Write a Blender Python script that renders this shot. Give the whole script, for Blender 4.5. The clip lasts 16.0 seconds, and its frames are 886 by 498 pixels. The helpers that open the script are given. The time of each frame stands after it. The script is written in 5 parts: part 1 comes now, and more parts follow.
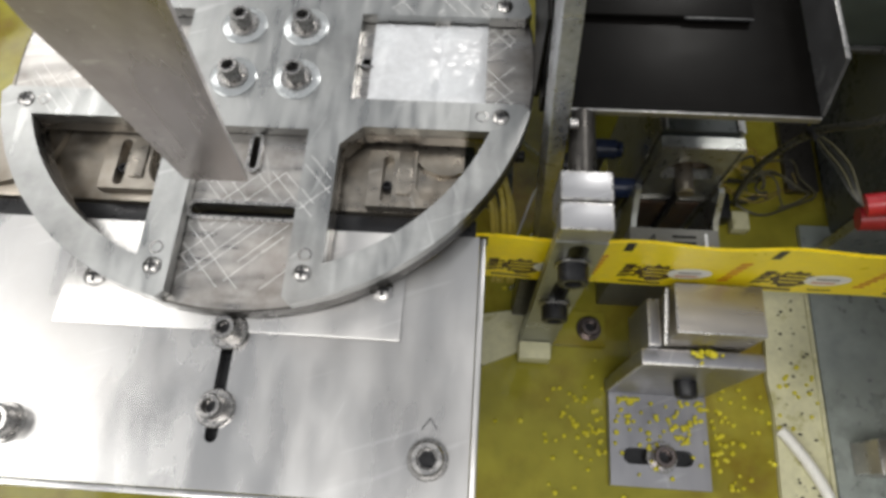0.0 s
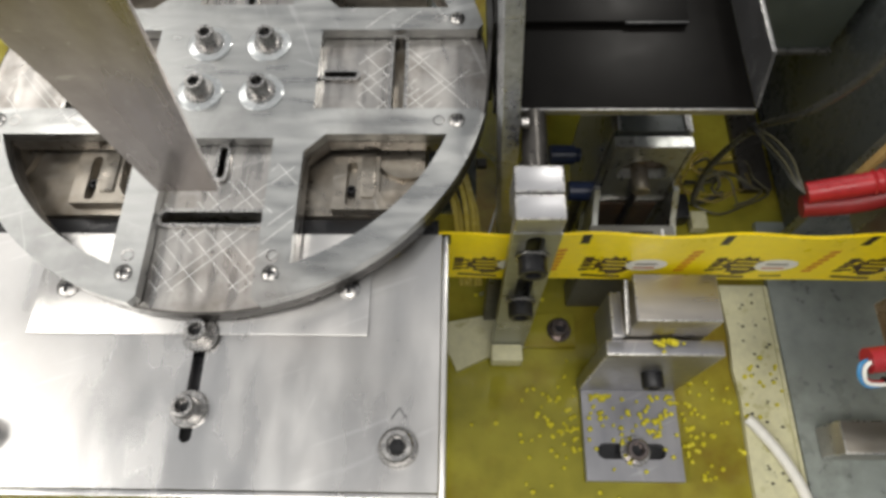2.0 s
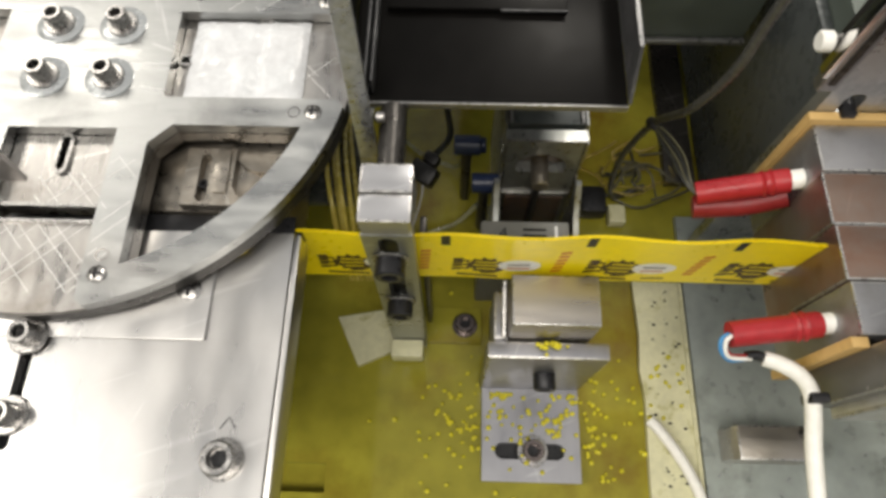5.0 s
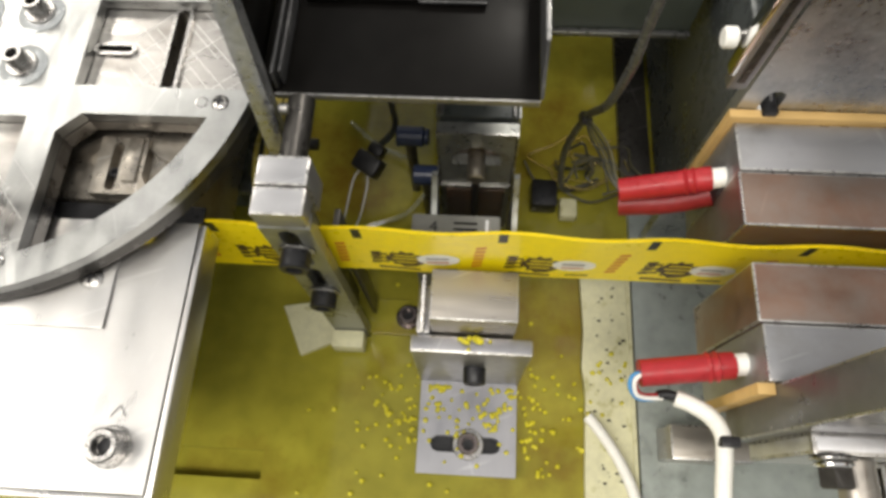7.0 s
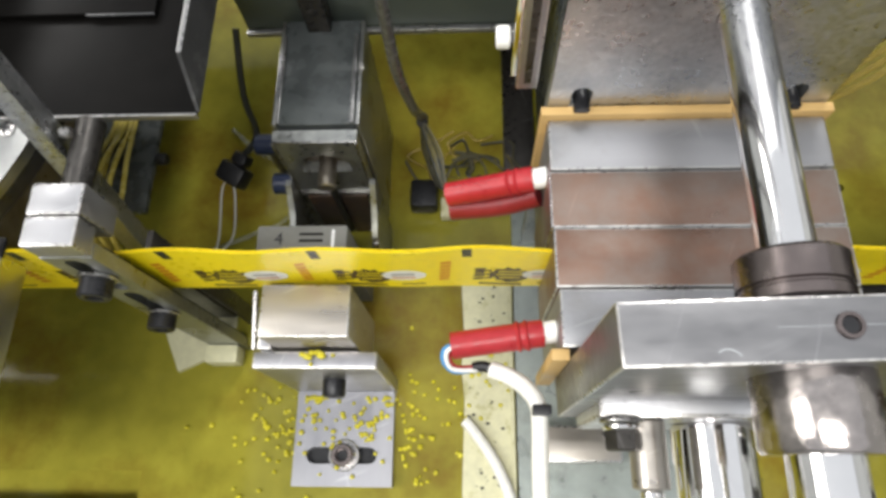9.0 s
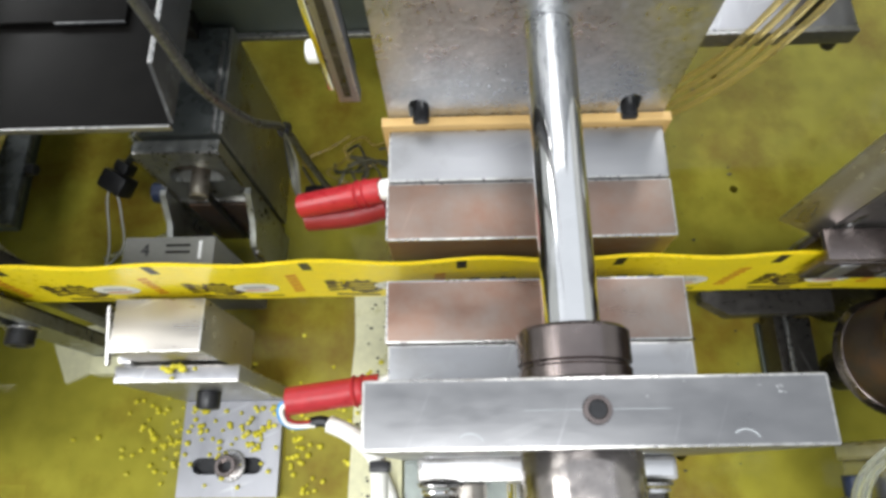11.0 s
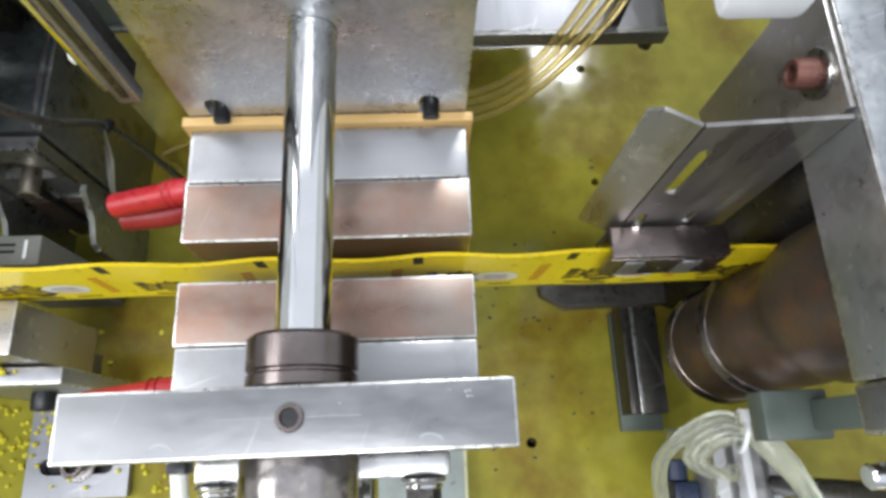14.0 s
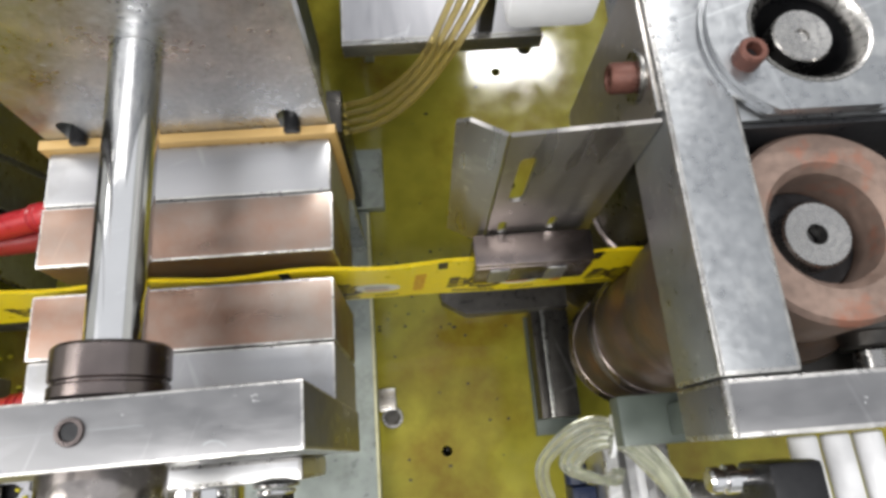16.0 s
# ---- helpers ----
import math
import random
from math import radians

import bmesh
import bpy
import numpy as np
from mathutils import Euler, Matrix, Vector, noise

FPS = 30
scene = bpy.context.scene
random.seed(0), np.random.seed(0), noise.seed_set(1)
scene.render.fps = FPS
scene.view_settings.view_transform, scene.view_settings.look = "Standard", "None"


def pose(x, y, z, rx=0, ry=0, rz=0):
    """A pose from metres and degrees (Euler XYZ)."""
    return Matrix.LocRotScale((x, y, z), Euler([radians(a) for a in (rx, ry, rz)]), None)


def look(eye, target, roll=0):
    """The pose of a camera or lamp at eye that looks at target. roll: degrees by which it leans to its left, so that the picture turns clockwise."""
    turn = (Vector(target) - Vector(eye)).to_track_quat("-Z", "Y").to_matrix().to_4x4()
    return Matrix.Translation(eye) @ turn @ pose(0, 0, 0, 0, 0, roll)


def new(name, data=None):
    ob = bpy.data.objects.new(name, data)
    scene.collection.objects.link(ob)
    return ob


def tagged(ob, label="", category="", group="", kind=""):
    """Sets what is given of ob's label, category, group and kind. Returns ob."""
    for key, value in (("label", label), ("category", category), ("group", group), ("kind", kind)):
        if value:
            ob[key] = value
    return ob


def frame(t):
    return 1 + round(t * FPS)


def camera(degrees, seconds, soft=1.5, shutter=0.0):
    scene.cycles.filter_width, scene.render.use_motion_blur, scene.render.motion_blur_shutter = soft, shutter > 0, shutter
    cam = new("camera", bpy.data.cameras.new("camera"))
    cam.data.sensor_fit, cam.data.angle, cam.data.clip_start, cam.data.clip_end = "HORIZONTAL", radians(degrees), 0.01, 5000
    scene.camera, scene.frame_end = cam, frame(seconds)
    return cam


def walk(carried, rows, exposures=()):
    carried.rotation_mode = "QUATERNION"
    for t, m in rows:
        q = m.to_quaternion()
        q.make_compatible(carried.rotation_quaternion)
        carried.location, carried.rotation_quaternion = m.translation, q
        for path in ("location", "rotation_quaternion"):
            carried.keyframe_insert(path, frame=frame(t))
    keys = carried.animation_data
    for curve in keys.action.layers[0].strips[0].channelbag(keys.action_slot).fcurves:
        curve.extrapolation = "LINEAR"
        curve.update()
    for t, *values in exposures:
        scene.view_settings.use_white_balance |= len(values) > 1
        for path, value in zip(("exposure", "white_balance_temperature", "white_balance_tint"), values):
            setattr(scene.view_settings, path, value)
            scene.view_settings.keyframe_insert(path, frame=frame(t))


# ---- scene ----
cam = camera(69.6, 16.0, soft=3.35)
PATH = [
    (0, (-0.106, -0.075, 0.366), (-0.207, 0.658, -1.492), -4.4),
    (0.5, (-0.094, -0.077, 0.366), (-0.199, 0.662, -1.489), -4.9),
    (1, (-0.09, -0.082, 0.368), (-0.183, 0.689, -1.475), -3.6),
    (1.5, (-0.09, -0.087, 0.371), (-0.19, 0.706, -1.463), -4.2),
    (2, (-0.098, -0.09, 0.37), (-0.147, 0.733, -1.452), -2.8),
    (2.5, (-0.102, -0.09, 0.369), (-0.075, 0.742, -1.449), 0.4),
    (3, (-0.092, -0.087, 0.37), (-0.063, 0.748, -1.447), 0.2),
    (5.5, (-0.034, -0.072, 0.361), (-0.1, 0.661, -1.499), -3.1),
    (6, (-0.022, -0.069, 0.361), (-0.109, 0.649, -1.503), -4.8),
    (6.5, (-0.012, -0.069, 0.36), (-0.089, 0.635, -1.511), -3.7),
    (7, (-0.004, -0.071, 0.361), (-0.094, 0.644, -1.504), -4.2),
    (7.5, (0.015, -0.068, 0.36), (-0.071, 0.635, -1.511), -4.5),
    (8, (0.028, -0.066, 0.358), (-0.067, 0.63, -1.514), -5.9),
    (8.5, (0.046, -0.061, 0.359), (-0.061, 0.63, -1.515), -7.6),
    (9, (0.067, -0.057, 0.355), (-0.028, 0.621, -1.524), -7.9),
    (9.5, (0.078, -0.055, 0.353), (-0.008, 0.617, -1.529), -6.8),
    (10, (0.094, -0.049, 0.353), (0.018, 0.61, -1.533), -7.0),
    (12.5, (0.143, -0.051, 0.357), (0.154, 0.606, -1.532), -0.0),
    (13, (0.152, -0.05, 0.358), (0.179, 0.596, -1.535), 1.3),
    (13.5, (0.167, -0.048, 0.358), (0.2, 0.586, -1.539), 1.1),
    (14, (0.178, -0.046, 0.357), (0.244, 0.561, -1.548), 4.3),
    (14.5, (0.193, -0.046, 0.357), (0.253, 0.557, -1.549), 3.0),
    (15, (0.202, -0.046, 0.357), (0.282, 0.551, -1.55), 4.5),
    (15.5, (0.212, -0.044, 0.358), (0.311, 0.558, -1.547), 5.5),
    (16, (0.224, -0.044, 0.357), (0.312, 0.565, -1.546), 4.0),
]
walk(cam, [(t, look(eye, target, roll)) for t, eye, target, roll in PATH],
     exposures=[(0.0, -0.34, 6550, 10), (3.0, -0.14, 6900, 10), (5.5, 0.02, 7050, 10), (7.0, 0.2, 7000, 10), (9.0, 0.5, 6500, 10), (10.0, 0.55, 6350, 9), (12.5, 0.62, 6050, 8), (13.5, 0.58, 5950, 8),
                (14.5, 0.47, 6250, 10), (16.0, 0.36, 6500, 10)])

# ---------- light ----------
world = bpy.data.worlds.new("world")
scene.world = world
world.use_nodes = True
world.node_tree.nodes["Background"].inputs[0].default_value = (0.93, 0.96, 1.0, 1)
world.node_tree.nodes["Background"].inputs[1].default_value = 0.68


def ceiling_light(name, eye, target, sx, sy, watts, colour=(1, 0.98, 0.94)):
    data = bpy.data.lights.new(name, "AREA")
    data.shape, data.size, data.size_y, data.energy, data.color = "RECTANGLE", sx, sy, watts, colour
    ob = new(name, data)
    ob.matrix_world = look(eye, target)
    return ob


ceiling_light("tube_light_left", (-2.05, -0.35, 2.0), (0.1, 0, 0.1), 1.5, 1.3, 42)
ceiling_light("tube_light_back_left", (-2.05, 1.75, 2.3), (-0.2, 0.1, 0.1), 1.0, 0.8, 16)
ceiling_light("tube_light_rear", (0.74, 1.85, 2.44), (0.74, 1.85, 0), 0.52, 0.24, 34)
ceiling_light("tube_light_front", (-0.10, -0.85, 2.38), (0.0, -0.05, 0), 1.5, 0.5, 29)


# ---------- materials ----------
def material(name, colour, rough=0.5, metal=0.0, vary=0.12, scale=60.0, bump=0.02, stretch=(1, 1, 1), spots=None, spot_scale=25.0,
             spot_low=0.55, spot_high=0.7, rough_vary=0.12, emit=0.0, alpha=1.0, transmission=0.0, ior=1.45, detail=6.0, coat=0.0, scratch=None):
    m = bpy.data.materials.new(name)
    m.use_nodes = True
    n, link = m.node_tree.nodes, m.node_tree.links.new
    b = n["Principled BSDF"]
    b.inputs["Metallic"].default_value = metal
    b.inputs["IOR"].default_value = ior
    b.inputs["Transmission Weight"].default_value = transmission
    b.inputs["Coat Weight"].default_value = coat
    b.inputs["Alpha"].default_value = alpha
    co = n.new("ShaderNodeTexCoord")
    mp = n.new("ShaderNodeMapping")
    mp.inputs["Scale"].default_value = stretch
    link(co.outputs["Object"], mp.inputs["Vector"])
    fine = n.new("ShaderNodeTexNoise")
    fine.inputs["Scale"].default_value, fine.inputs["Detail"].default_value = scale * 8, detail
    link(mp.outputs[0], fine.inputs["Vector"])
    broad = n.new("ShaderNodeTexNoise")
    broad.inputs["Scale"].default_value, broad.inputs["Detail"].default_value = scale, 4
    link(co.outputs["Object"], broad.inputs["Vector"])
    both = n.new("ShaderNodeMath")
    both.operation = "ADD"
    link(fine.outputs["Fac"], both.inputs[0])
    link(broad.outputs["Fac"], both.inputs[1])
    ramp = n.new("ShaderNodeMapRange")
    ramp.inputs["From Min"].default_value, ramp.inputs["From Max"].default_value = 0.7, 1.3
    ramp.inputs["To Min"].default_value, ramp.inputs["To Max"].default_value = 1 - vary, 1 + vary
    link(both.outputs[0], ramp.inputs["Value"])
    mul = n.new("ShaderNodeVectorMath")
    mul.operation = "SCALE"
    mul.inputs[0].default_value = colour[:3]
    link(ramp.outputs[0], mul.inputs["Scale"])
    out = mul.outputs[0]
    if spots:
        sp = n.new("ShaderNodeTexNoise")
        sp.inputs["Scale"].default_value, sp.inputs["Detail"].default_value = spot_scale, 8
        sp.inputs["Roughness"].default_value = 0.65
        link(co.outputs["Object"], sp.inputs["Vector"])
        mr = n.new("ShaderNodeMapRange")
        mr.inputs["From Min"].default_value, mr.inputs["From Max"].default_value = spot_low, spot_high
        link(sp.outputs["Fac"], mr.inputs["Value"])
        mix = n.new("ShaderNodeMix")
        mix.data_type = "RGBA"
        link(mr.outputs[0], mix.inputs["Factor"])
        link(out, mix.inputs["A"])
        mix.inputs["B"].default_value = (*spots, 1)
        out = mix.outputs["Result"]
    if scratch is None:
        scratch = 0.35 if metal > 0.5 else 0.0
    if scratch:
        for turn, size, low in ((0.35, 260, 0.675), (1.9, 200, 0.69), (1.2, 420, 0.70)):
            sm = n.new("ShaderNodeMapping")
            sm.vector_type = "TEXTURE"
            sm.inputs["Rotation"].default_value = (0, 0, turn)
            sm.inputs["Scale"].default_value = (14.0, 1.0, 1.0)
            link(co.outputs["Object"], sm.inputs["Vector"])
            sn = n.new("ShaderNodeTexNoise")
            sn.inputs["Scale"].default_value, sn.inputs["Detail"].default_value = size, 2
            link(sm.outputs[0], sn.inputs["Vector"])
            sr = n.new("ShaderNodeMapRange")
            sr.inputs["From Min"].default_value, sr.inputs["From Max"].default_value = low, low + 0.05
            sr.inputs["To Max"].default_value = scratch
            link(sn.outputs["Fac"], sr.inputs["Value"])
            sx = n.new("ShaderNodeMix")
            sx.data_type = "RGBA"
            link(sr.outputs[0], sx.inputs["Factor"])
            link(out, sx.inputs["A"])
            sx.inputs["B"].default_value = (*[min(0.9, c * 1.3 + 0.15) for c in colour[:3]], 1)
            out = sx.outputs["Result"]
    link(out, b.inputs["Base Color"])
    rr = n.new("ShaderNodeMapRange")
    rr.inputs["From Min"].default_value, rr.inputs["From Max"].default_value = 0.7, 1.3
    rr.inputs["To Min"].default_value, rr.inputs["To Max"].default_value = max(0.02, rough - rough_vary), min(1, rough + rough_vary)
    link(both.outputs[0], rr.inputs["Value"])
    link(rr.outputs[0], b.inputs["Roughness"])
    if bump:
        bp = n.new("ShaderNodeBump")
        bp.inputs["Strength"].default_value, bp.inputs["Distance"].default_value = min(1, bump * 10), 0.0004
        link(fine.outputs["Fac"], bp.inputs["Height"])
        link(bp.outputs[0], b.inputs["Normal"])
    if emit:
        b.inputs["Emission Color"].default_value = (*colour[:3], 1)
        b.inputs["Emission Strength"].default_value = emit
    return m


STEEL = material("brushed_steel_sheet", (0.56, 0.555, 0.55), 0.32, 1, 0.06, 9, 0.02, (1, 0.35, 1), spots=(0.42, 0.40, 0.385), spot_scale=7, spot_low=0.42, spot_high=0.80, rough_vary=0.12, scratch=0.18)
ZINC = material("zinc_plated_steel", (0.43, 0.435, 0.43), 0.37, 1, 0.18, 26, 0.03, (1, 0.2, 1), spots=(0.26, 0.26, 0.255), spot_scale=20, spot_low=0.46, spot_high=0.74, rough_vary=0.16)
POCKET = material("worn_pocket_steel", (0.40, 0.385, 0.37), 0.34, 1, 0.2, 30, 0.03, (0.2, 1, 1), spots=(0.21, 0.19, 0.17), spot_scale=32, spot_low=0.48, spot_high=0.7, rough_vary=0.16)
MECH = material("dull_mechanism_steel", (0.34, 0.31, 0.27), 0.38, 0.9, 0.22, 25, 0.04, spots=(0.21, 0.175, 0.135), spot_scale=24, spot_low=0.46, spot_high=0.68, rough_vary=0.16)
CHROME = material("hard_chrome", (0.78, 0.77, 0.77), 0.10, 1, 0.03, 20, 0.0, rough_vary=0.04)
BOLT = material("bright_bolt_steel", (0.38, 0.37, 0.36), 0.27, 1, 0.1, 90, 0.02)
ALU = material("machined_aluminium", (0.66, 0.66, 0.68), 0.40, 0.9, 0.12, 25, 0.03, (0.1, 1, 1), spots=(0.44, 0.44, 0.45), spot_scale=26, spot_low=0.5, spot_high=0.75, rough_vary=0.15)
CARRIER = material("satin_carrier_aluminium", (0.35, 0.35, 0.365), 0.42, 0.8, 0.07, 25, 0.02, (0.1, 1, 1), spots=(0.29, 0.285, 0.28), spot_scale=30, scratch=0.2)
PLATE = material("chipped_grey_aluminium", (0.185, 0.185, 0.192), 0.36, 0.75, 0.10, 30, 0.03, (0.4, 1, 1), spots=(0.62, 0.62, 0.62), spot_scale=110, spot_low=0.66, spot_high=0.68, rough_vary=0.12, scratch=0.16)
BLOCK = material("satin_aluminium_block", (0.40, 0.37, 0.335), 0.36, 0.9, 0.07, 25, 0.03, (0.15, 1, 1))
CHEEK = material("scratched_galvanised_bar", (0.33, 0.34, 0.355), 0.35, 0.9, 0.08, 45, 0.03, (1, 1, 1), spots=(0.47, 0.475, 0.48), spot_scale=70, spot_low=0.58, spot_high=0.72, rough_vary=0.12, scratch=0.4)
WORN = material("worn_bright_edge", (0.46, 0.45, 0.44), 0.32, 0.9, 0.2, 60, 0.03, spots=(0.26, 0.25, 0.24), spot_scale=120, spot_low=0.52, spot_high=0.64)
REARSTEEL = material("oiled_guide_steel", (0.31, 0.32, 0.31), 0.36, 0.85, 0.2, 30, 0.03, spots=(0.13, 0.115, 0.085), spot_scale=40, rough_vary=0.15)
DRIVE = material("dark_painted_drive_body", (0.070, 0.078, 0.078), 0.30, 0.2, 0.2, 22, 0.02)
# pale spots paint glare on the scratched guide sheet
GUIDE = material("glare_streaked_guide_sheet", (0.33, 0.315, 0.305), 0.34, 0.9, 0.2, 20, 0.03, (1, 1, 0.1), spots=(0.46, 0.45, 0.43), spot_scale=34, spot_low=0.55, spot_high=0.68, rough_vary=0.16, scratch=0.6)
BLADE = material("dull_blade_steel", (0.37, 0.34, 0.33), 0.28, 0.9, 0.2, 14, 0.02, (1, 1, 0.15), spots=(0.24, 0.215, 0.2), spot_scale=18, spot_low=0.46, spot_high=0.7, rough_vary=0.15)
BRACKET = material("grey_bracket_steel", (0.30, 0.30, 0.32), 0.42, 0.85, 0.08, 30, 0.03, (1, 0.2, 1))
COPPER = material("heat_tinted_jaw_steel", (0.245, 0.150, 0.112), 0.36, 0.8, 0.16, 14, 0.02, (0.4, 1, 1), spots=(0.27, 0.235, 0.21), spot_scale=16, spot_low=0.42, spot_high=0.62, rough_vary=0.12, scratch=0.14)
CAST = material("mottled_galvanised_plate", (0.41, 0.42, 0.435), 0.36, 0.9, 0.22, 60, 0.06, spots=(0.54, 0.545, 0.55), spot_scale=55, spot_low=0.5, spot_high=0.62, rough_vary=0.16, scratch=0.4)
DARKSTEEL = material("blackened_steel", (0.06, 0.056, 0.052), 0.34, 0.7, 0.2, 40, 0.03)
COLLAR = material("brown_oxide_collar", (0.185, 0.155, 0.148), 0.24, 0.95, 0.08, 30, 0.005, scratch=0.08, rough_vary=0.06)
BUSH = material("bright_turned_bushing", (0.42, 0.38, 0.36), 0.22, 1, 0.15, 40, 0.02, spots=(0.20, 0.17, 0.16), spot_scale=30)
BLACK = material("black_oxide", (0.018, 0.018, 0.02), 0.35, 0.3, 0.2, 70, 0.02)
TRAY = material("dark_painted_tray", (0.0050, 0.0046, 0.0042), 0.34, 0, 0.15, 14, 0.004, ior=1.16, rough_vary=0.04)
FLANGE = material("rubbed_dark_flange", (0.075, 0.075, 0.077), 0.40, 0.5, 0.2, 40, 0.03, spots=(0.20, 0.20, 0.20), spot_scale=60, spot_low=0.56, spot_high=0.7)
TRAYEDGE = material("scuffed_tray_rim", (0.22, 0.22, 0.22), 0.40, 0.8, 0.15, 60, 0.02)
BED = material("olive_yellow_enamel_bed", (0.275, 0.25, 0.032), 0.10, 0, 0.18, 9, 0.015, spots=(0.155, 0.092, 0.012), spot_scale=11, spot_low=0.47, spot_high=0.68, rough_vary=0.07, ior=1.33)
PANEL = material("greenish_grey_base_plate", (0.33, 0.365, 0.345), 0.35, 0.3, 0.14, 18, 0.02, spots=(0.19, 0.21, 0.19), spot_scale=30)
STRIP = material("pale_grimy_strip", (0.6, 0.58, 0.38), 0.5, 0, 0.12, 30, 0.03, spots=(0.30, 0.28, 0.10), spot_scale=60, spot_low=0.56, spot_high=0.68)
HOUSING = material("dark_green_grey_housing", (0.088, 0.105, 0.092), 0.42, 0.2, 0.15, 10, 0.02)
FILM = material("yellow_printed_film", (0.94, 0.745, 0.012), 0.32, 0, 0.06, 30, 0.02, rough_vary=0.06)
INK = material("dark_brown_print", (0.055, 0.028, 0.012), 0.4, 0, 0.1, 90, 0)
REDINK = material("red_orange_print", (0.60, 0.16, 0.02), 0.4, 0, 0.1, 90, 0)
WHITEINK = material("white_print", (0.80, 0.80, 0.76), 0.4, 0, 0.06, 90, 0)
RED = material("red_heater_sleeve", (0.36, 0.02, 0.026), 0.38, 0, 0.15, 40, 0.02)
DARKRED = material("dark_red_sleeve", (0.20, 0.014, 0.018), 0.42, 0, 0.15, 40, 0.02)
WHITE = material("white_cable_jacket", (0.78, 0.77, 0.72), 0.42, 0, 0.07, 40, 0.02)
CERAMIC = material("white_ceramic_tip", (0.85, 0.84, 0.80), 0.4, 0, 0.05, 40, 0.01)
BLUE = material("blue_plastic", (0.010, 0.018, 0.050), 0.35, 0, 0.12, 50, 0.01)
WIREBLUE = material("blue_wire", (0.05, 0.22, 0.45), 0.4, 0, 0.1, 60, 0)
BAKELITE = material("tan_bakelite_sheet", (0.55, 0.36, 0.14), 0.48, 0, 0.12, 40, 0.03, (0.1, 1, 1))
RUST = material("rusty_roller_steel", (0.068, 0.052, 0.043), 0.40, 0.5, 0.25, 30, 0.04, (1, 1, 4), spots=(0.13, 0.070, 0.036), spot_scale=38, spot_low=0.45, spot_high=0.66)
RUSTRING = material("pinkish_rust_ring", (0.225, 0.16, 0.132), 0.5, 0.5, 0.2, 50, 0.04, spots=(0.28, 0.13, 0.09), spot_scale=60, spot_low=0.56, spot_high=0.66, scratch=0.0)
RUSTBOLT = material("rusty_bolt", (0.12, 0.050, 0.038), 0.5, 0.4, 0.25, 90, 0.04)
GRAIN = material("yellow_granules", (0.62, 0.55, 0.03), 0.45, 0, 0.15, 90, 0.02)
SACHET = material("translucent_white_film_packet", (0.64, 0.65, 0.67), 0.22, 0, 0.10, 45, 0.05, spots=(0.58, 0.60, 0.62), spot_scale=45, spot_low=0.48, spot_high=0.7)
WASHER = material("pale_translucent_washer", (0.50, 0.52, 0.53), 0.22, 0.5, 0.08, 40, 0.01)
SCRIBE = material("white_scribed_scratch", (0.85, 0.85, 0.84), 0.5, 0.2, 0.05, 90, 0)
TUBE = material("clear_pneumatic_tube", (0.86, 0.88, 0.76), 0.08, 0, 0.03, 20, 0, transmission=0.85, ior=1.35)
AMBER = material("amber_pneumatic_tube", (0.80, 0.66, 0.28), 0.10, 0, 0.05, 20, 0, transmission=0.85, ior=1.35)
YTUBE = material("yellow_plastic_tube", (0.45, 0.37, 0.085), 0.28, 0, 0.08, 30, 0.01)
GREYCABLE = material("olive_grey_cable_jacket", (0.075, 0.07, 0.042), 0.42, 0, 0.1, 60, 0.01)
HANGCABLE = material("grey_black_cable_jacket", (0.055, 0.055, 0.052), 0.30, 0, 0.15, 60, 0.01)
BLACKCABLE = material("black_rubber_cable", (0.02, 0.022, 0.02), 0.42, 0, 0.15, 60, 0.01)
WALL = material("pale_workshop_wall", (0.55, 0.56, 0.55), 0.8, 0, 0.06, 1, 0)
CONCRETE = material("grey_workshop_floor", (0.28, 0.27, 0.25), 0.7, 0, 0.1, 2, 0)
LABEL = material("dull_grey_label", (0.14, 0.14, 0.13), 0.5, 0, 0.08, 60, 0.01)
WHITEPLASTIC = material("white_plastic", (0.72, 0.72, 0.74), 0.4, 0, 0.05, 30, 0.01)

# metals whose handled edges are rubbed bright
EDGED = {PLATE, COPPER, CARRIER, BLOCK, BRACKET, CHEEK, ALU, REARSTEEL, TRAYEDGE}

# ---------- mesh helpers ----------
ROOT = {}


def thing(name, at=(0, 0, 0), label="", category="", group="", kind=""):
    ob = new(name)
    ob.empty_display_size = 0.01
    ob.location = at
    ROOT[ob] = Vector(at)
    return tagged(ob, label, category, group, kind)


def finish(bm, name, mat, at=Vector((0, 0, 0)), smooth=35):
    bm.verts.ensure_lookup_table()
    for v in bm.verts:
        v.co -= at
    bmesh.ops.recalc_face_normals(bm, faces=bm.faces)
    me = bpy.data.meshes.new(name)
    for f in bm.faces:
        f.smooth = True
    for e in bm.edges:
        if len(e.link_faces) == 2 and e.calc_face_angle(0) > radians(smooth):
            e.smooth = False
    if mat not in EDGED:
        for f in bm.faces:
            f.material_index = 0
    bm.to_mesh(me)
    bm.free()
    me.materials.append(mat)
    if mat in EDGED:
        me.materials.append(WORN)
    return me


def part(name, bm, mat, parent, label=""):
    at = ROOT[parent]
    ob = new(name, finish(bm, name, mat, at))
    ob.parent = parent
    ROOT[ob] = at
    return tagged(ob, label)


def solid(name, bm, mat, label="", category="", group="", kind="", at=None):
    """A thing of one mesh, its origin at the middle of its base."""
    if at is None:
        xs, ys, zs = zip(*[v.co for v in bm.verts])
        at = Vector(((min(xs) + max(xs)) / 2, (min(ys) + max(ys)) / 2, min(zs)))
    at = Vector(at)
    ob = new(name, finish(bm, name, mat, at))
    ob.location = at
    ROOT[ob] = at
    return tagged(ob, label, category, group, kind)


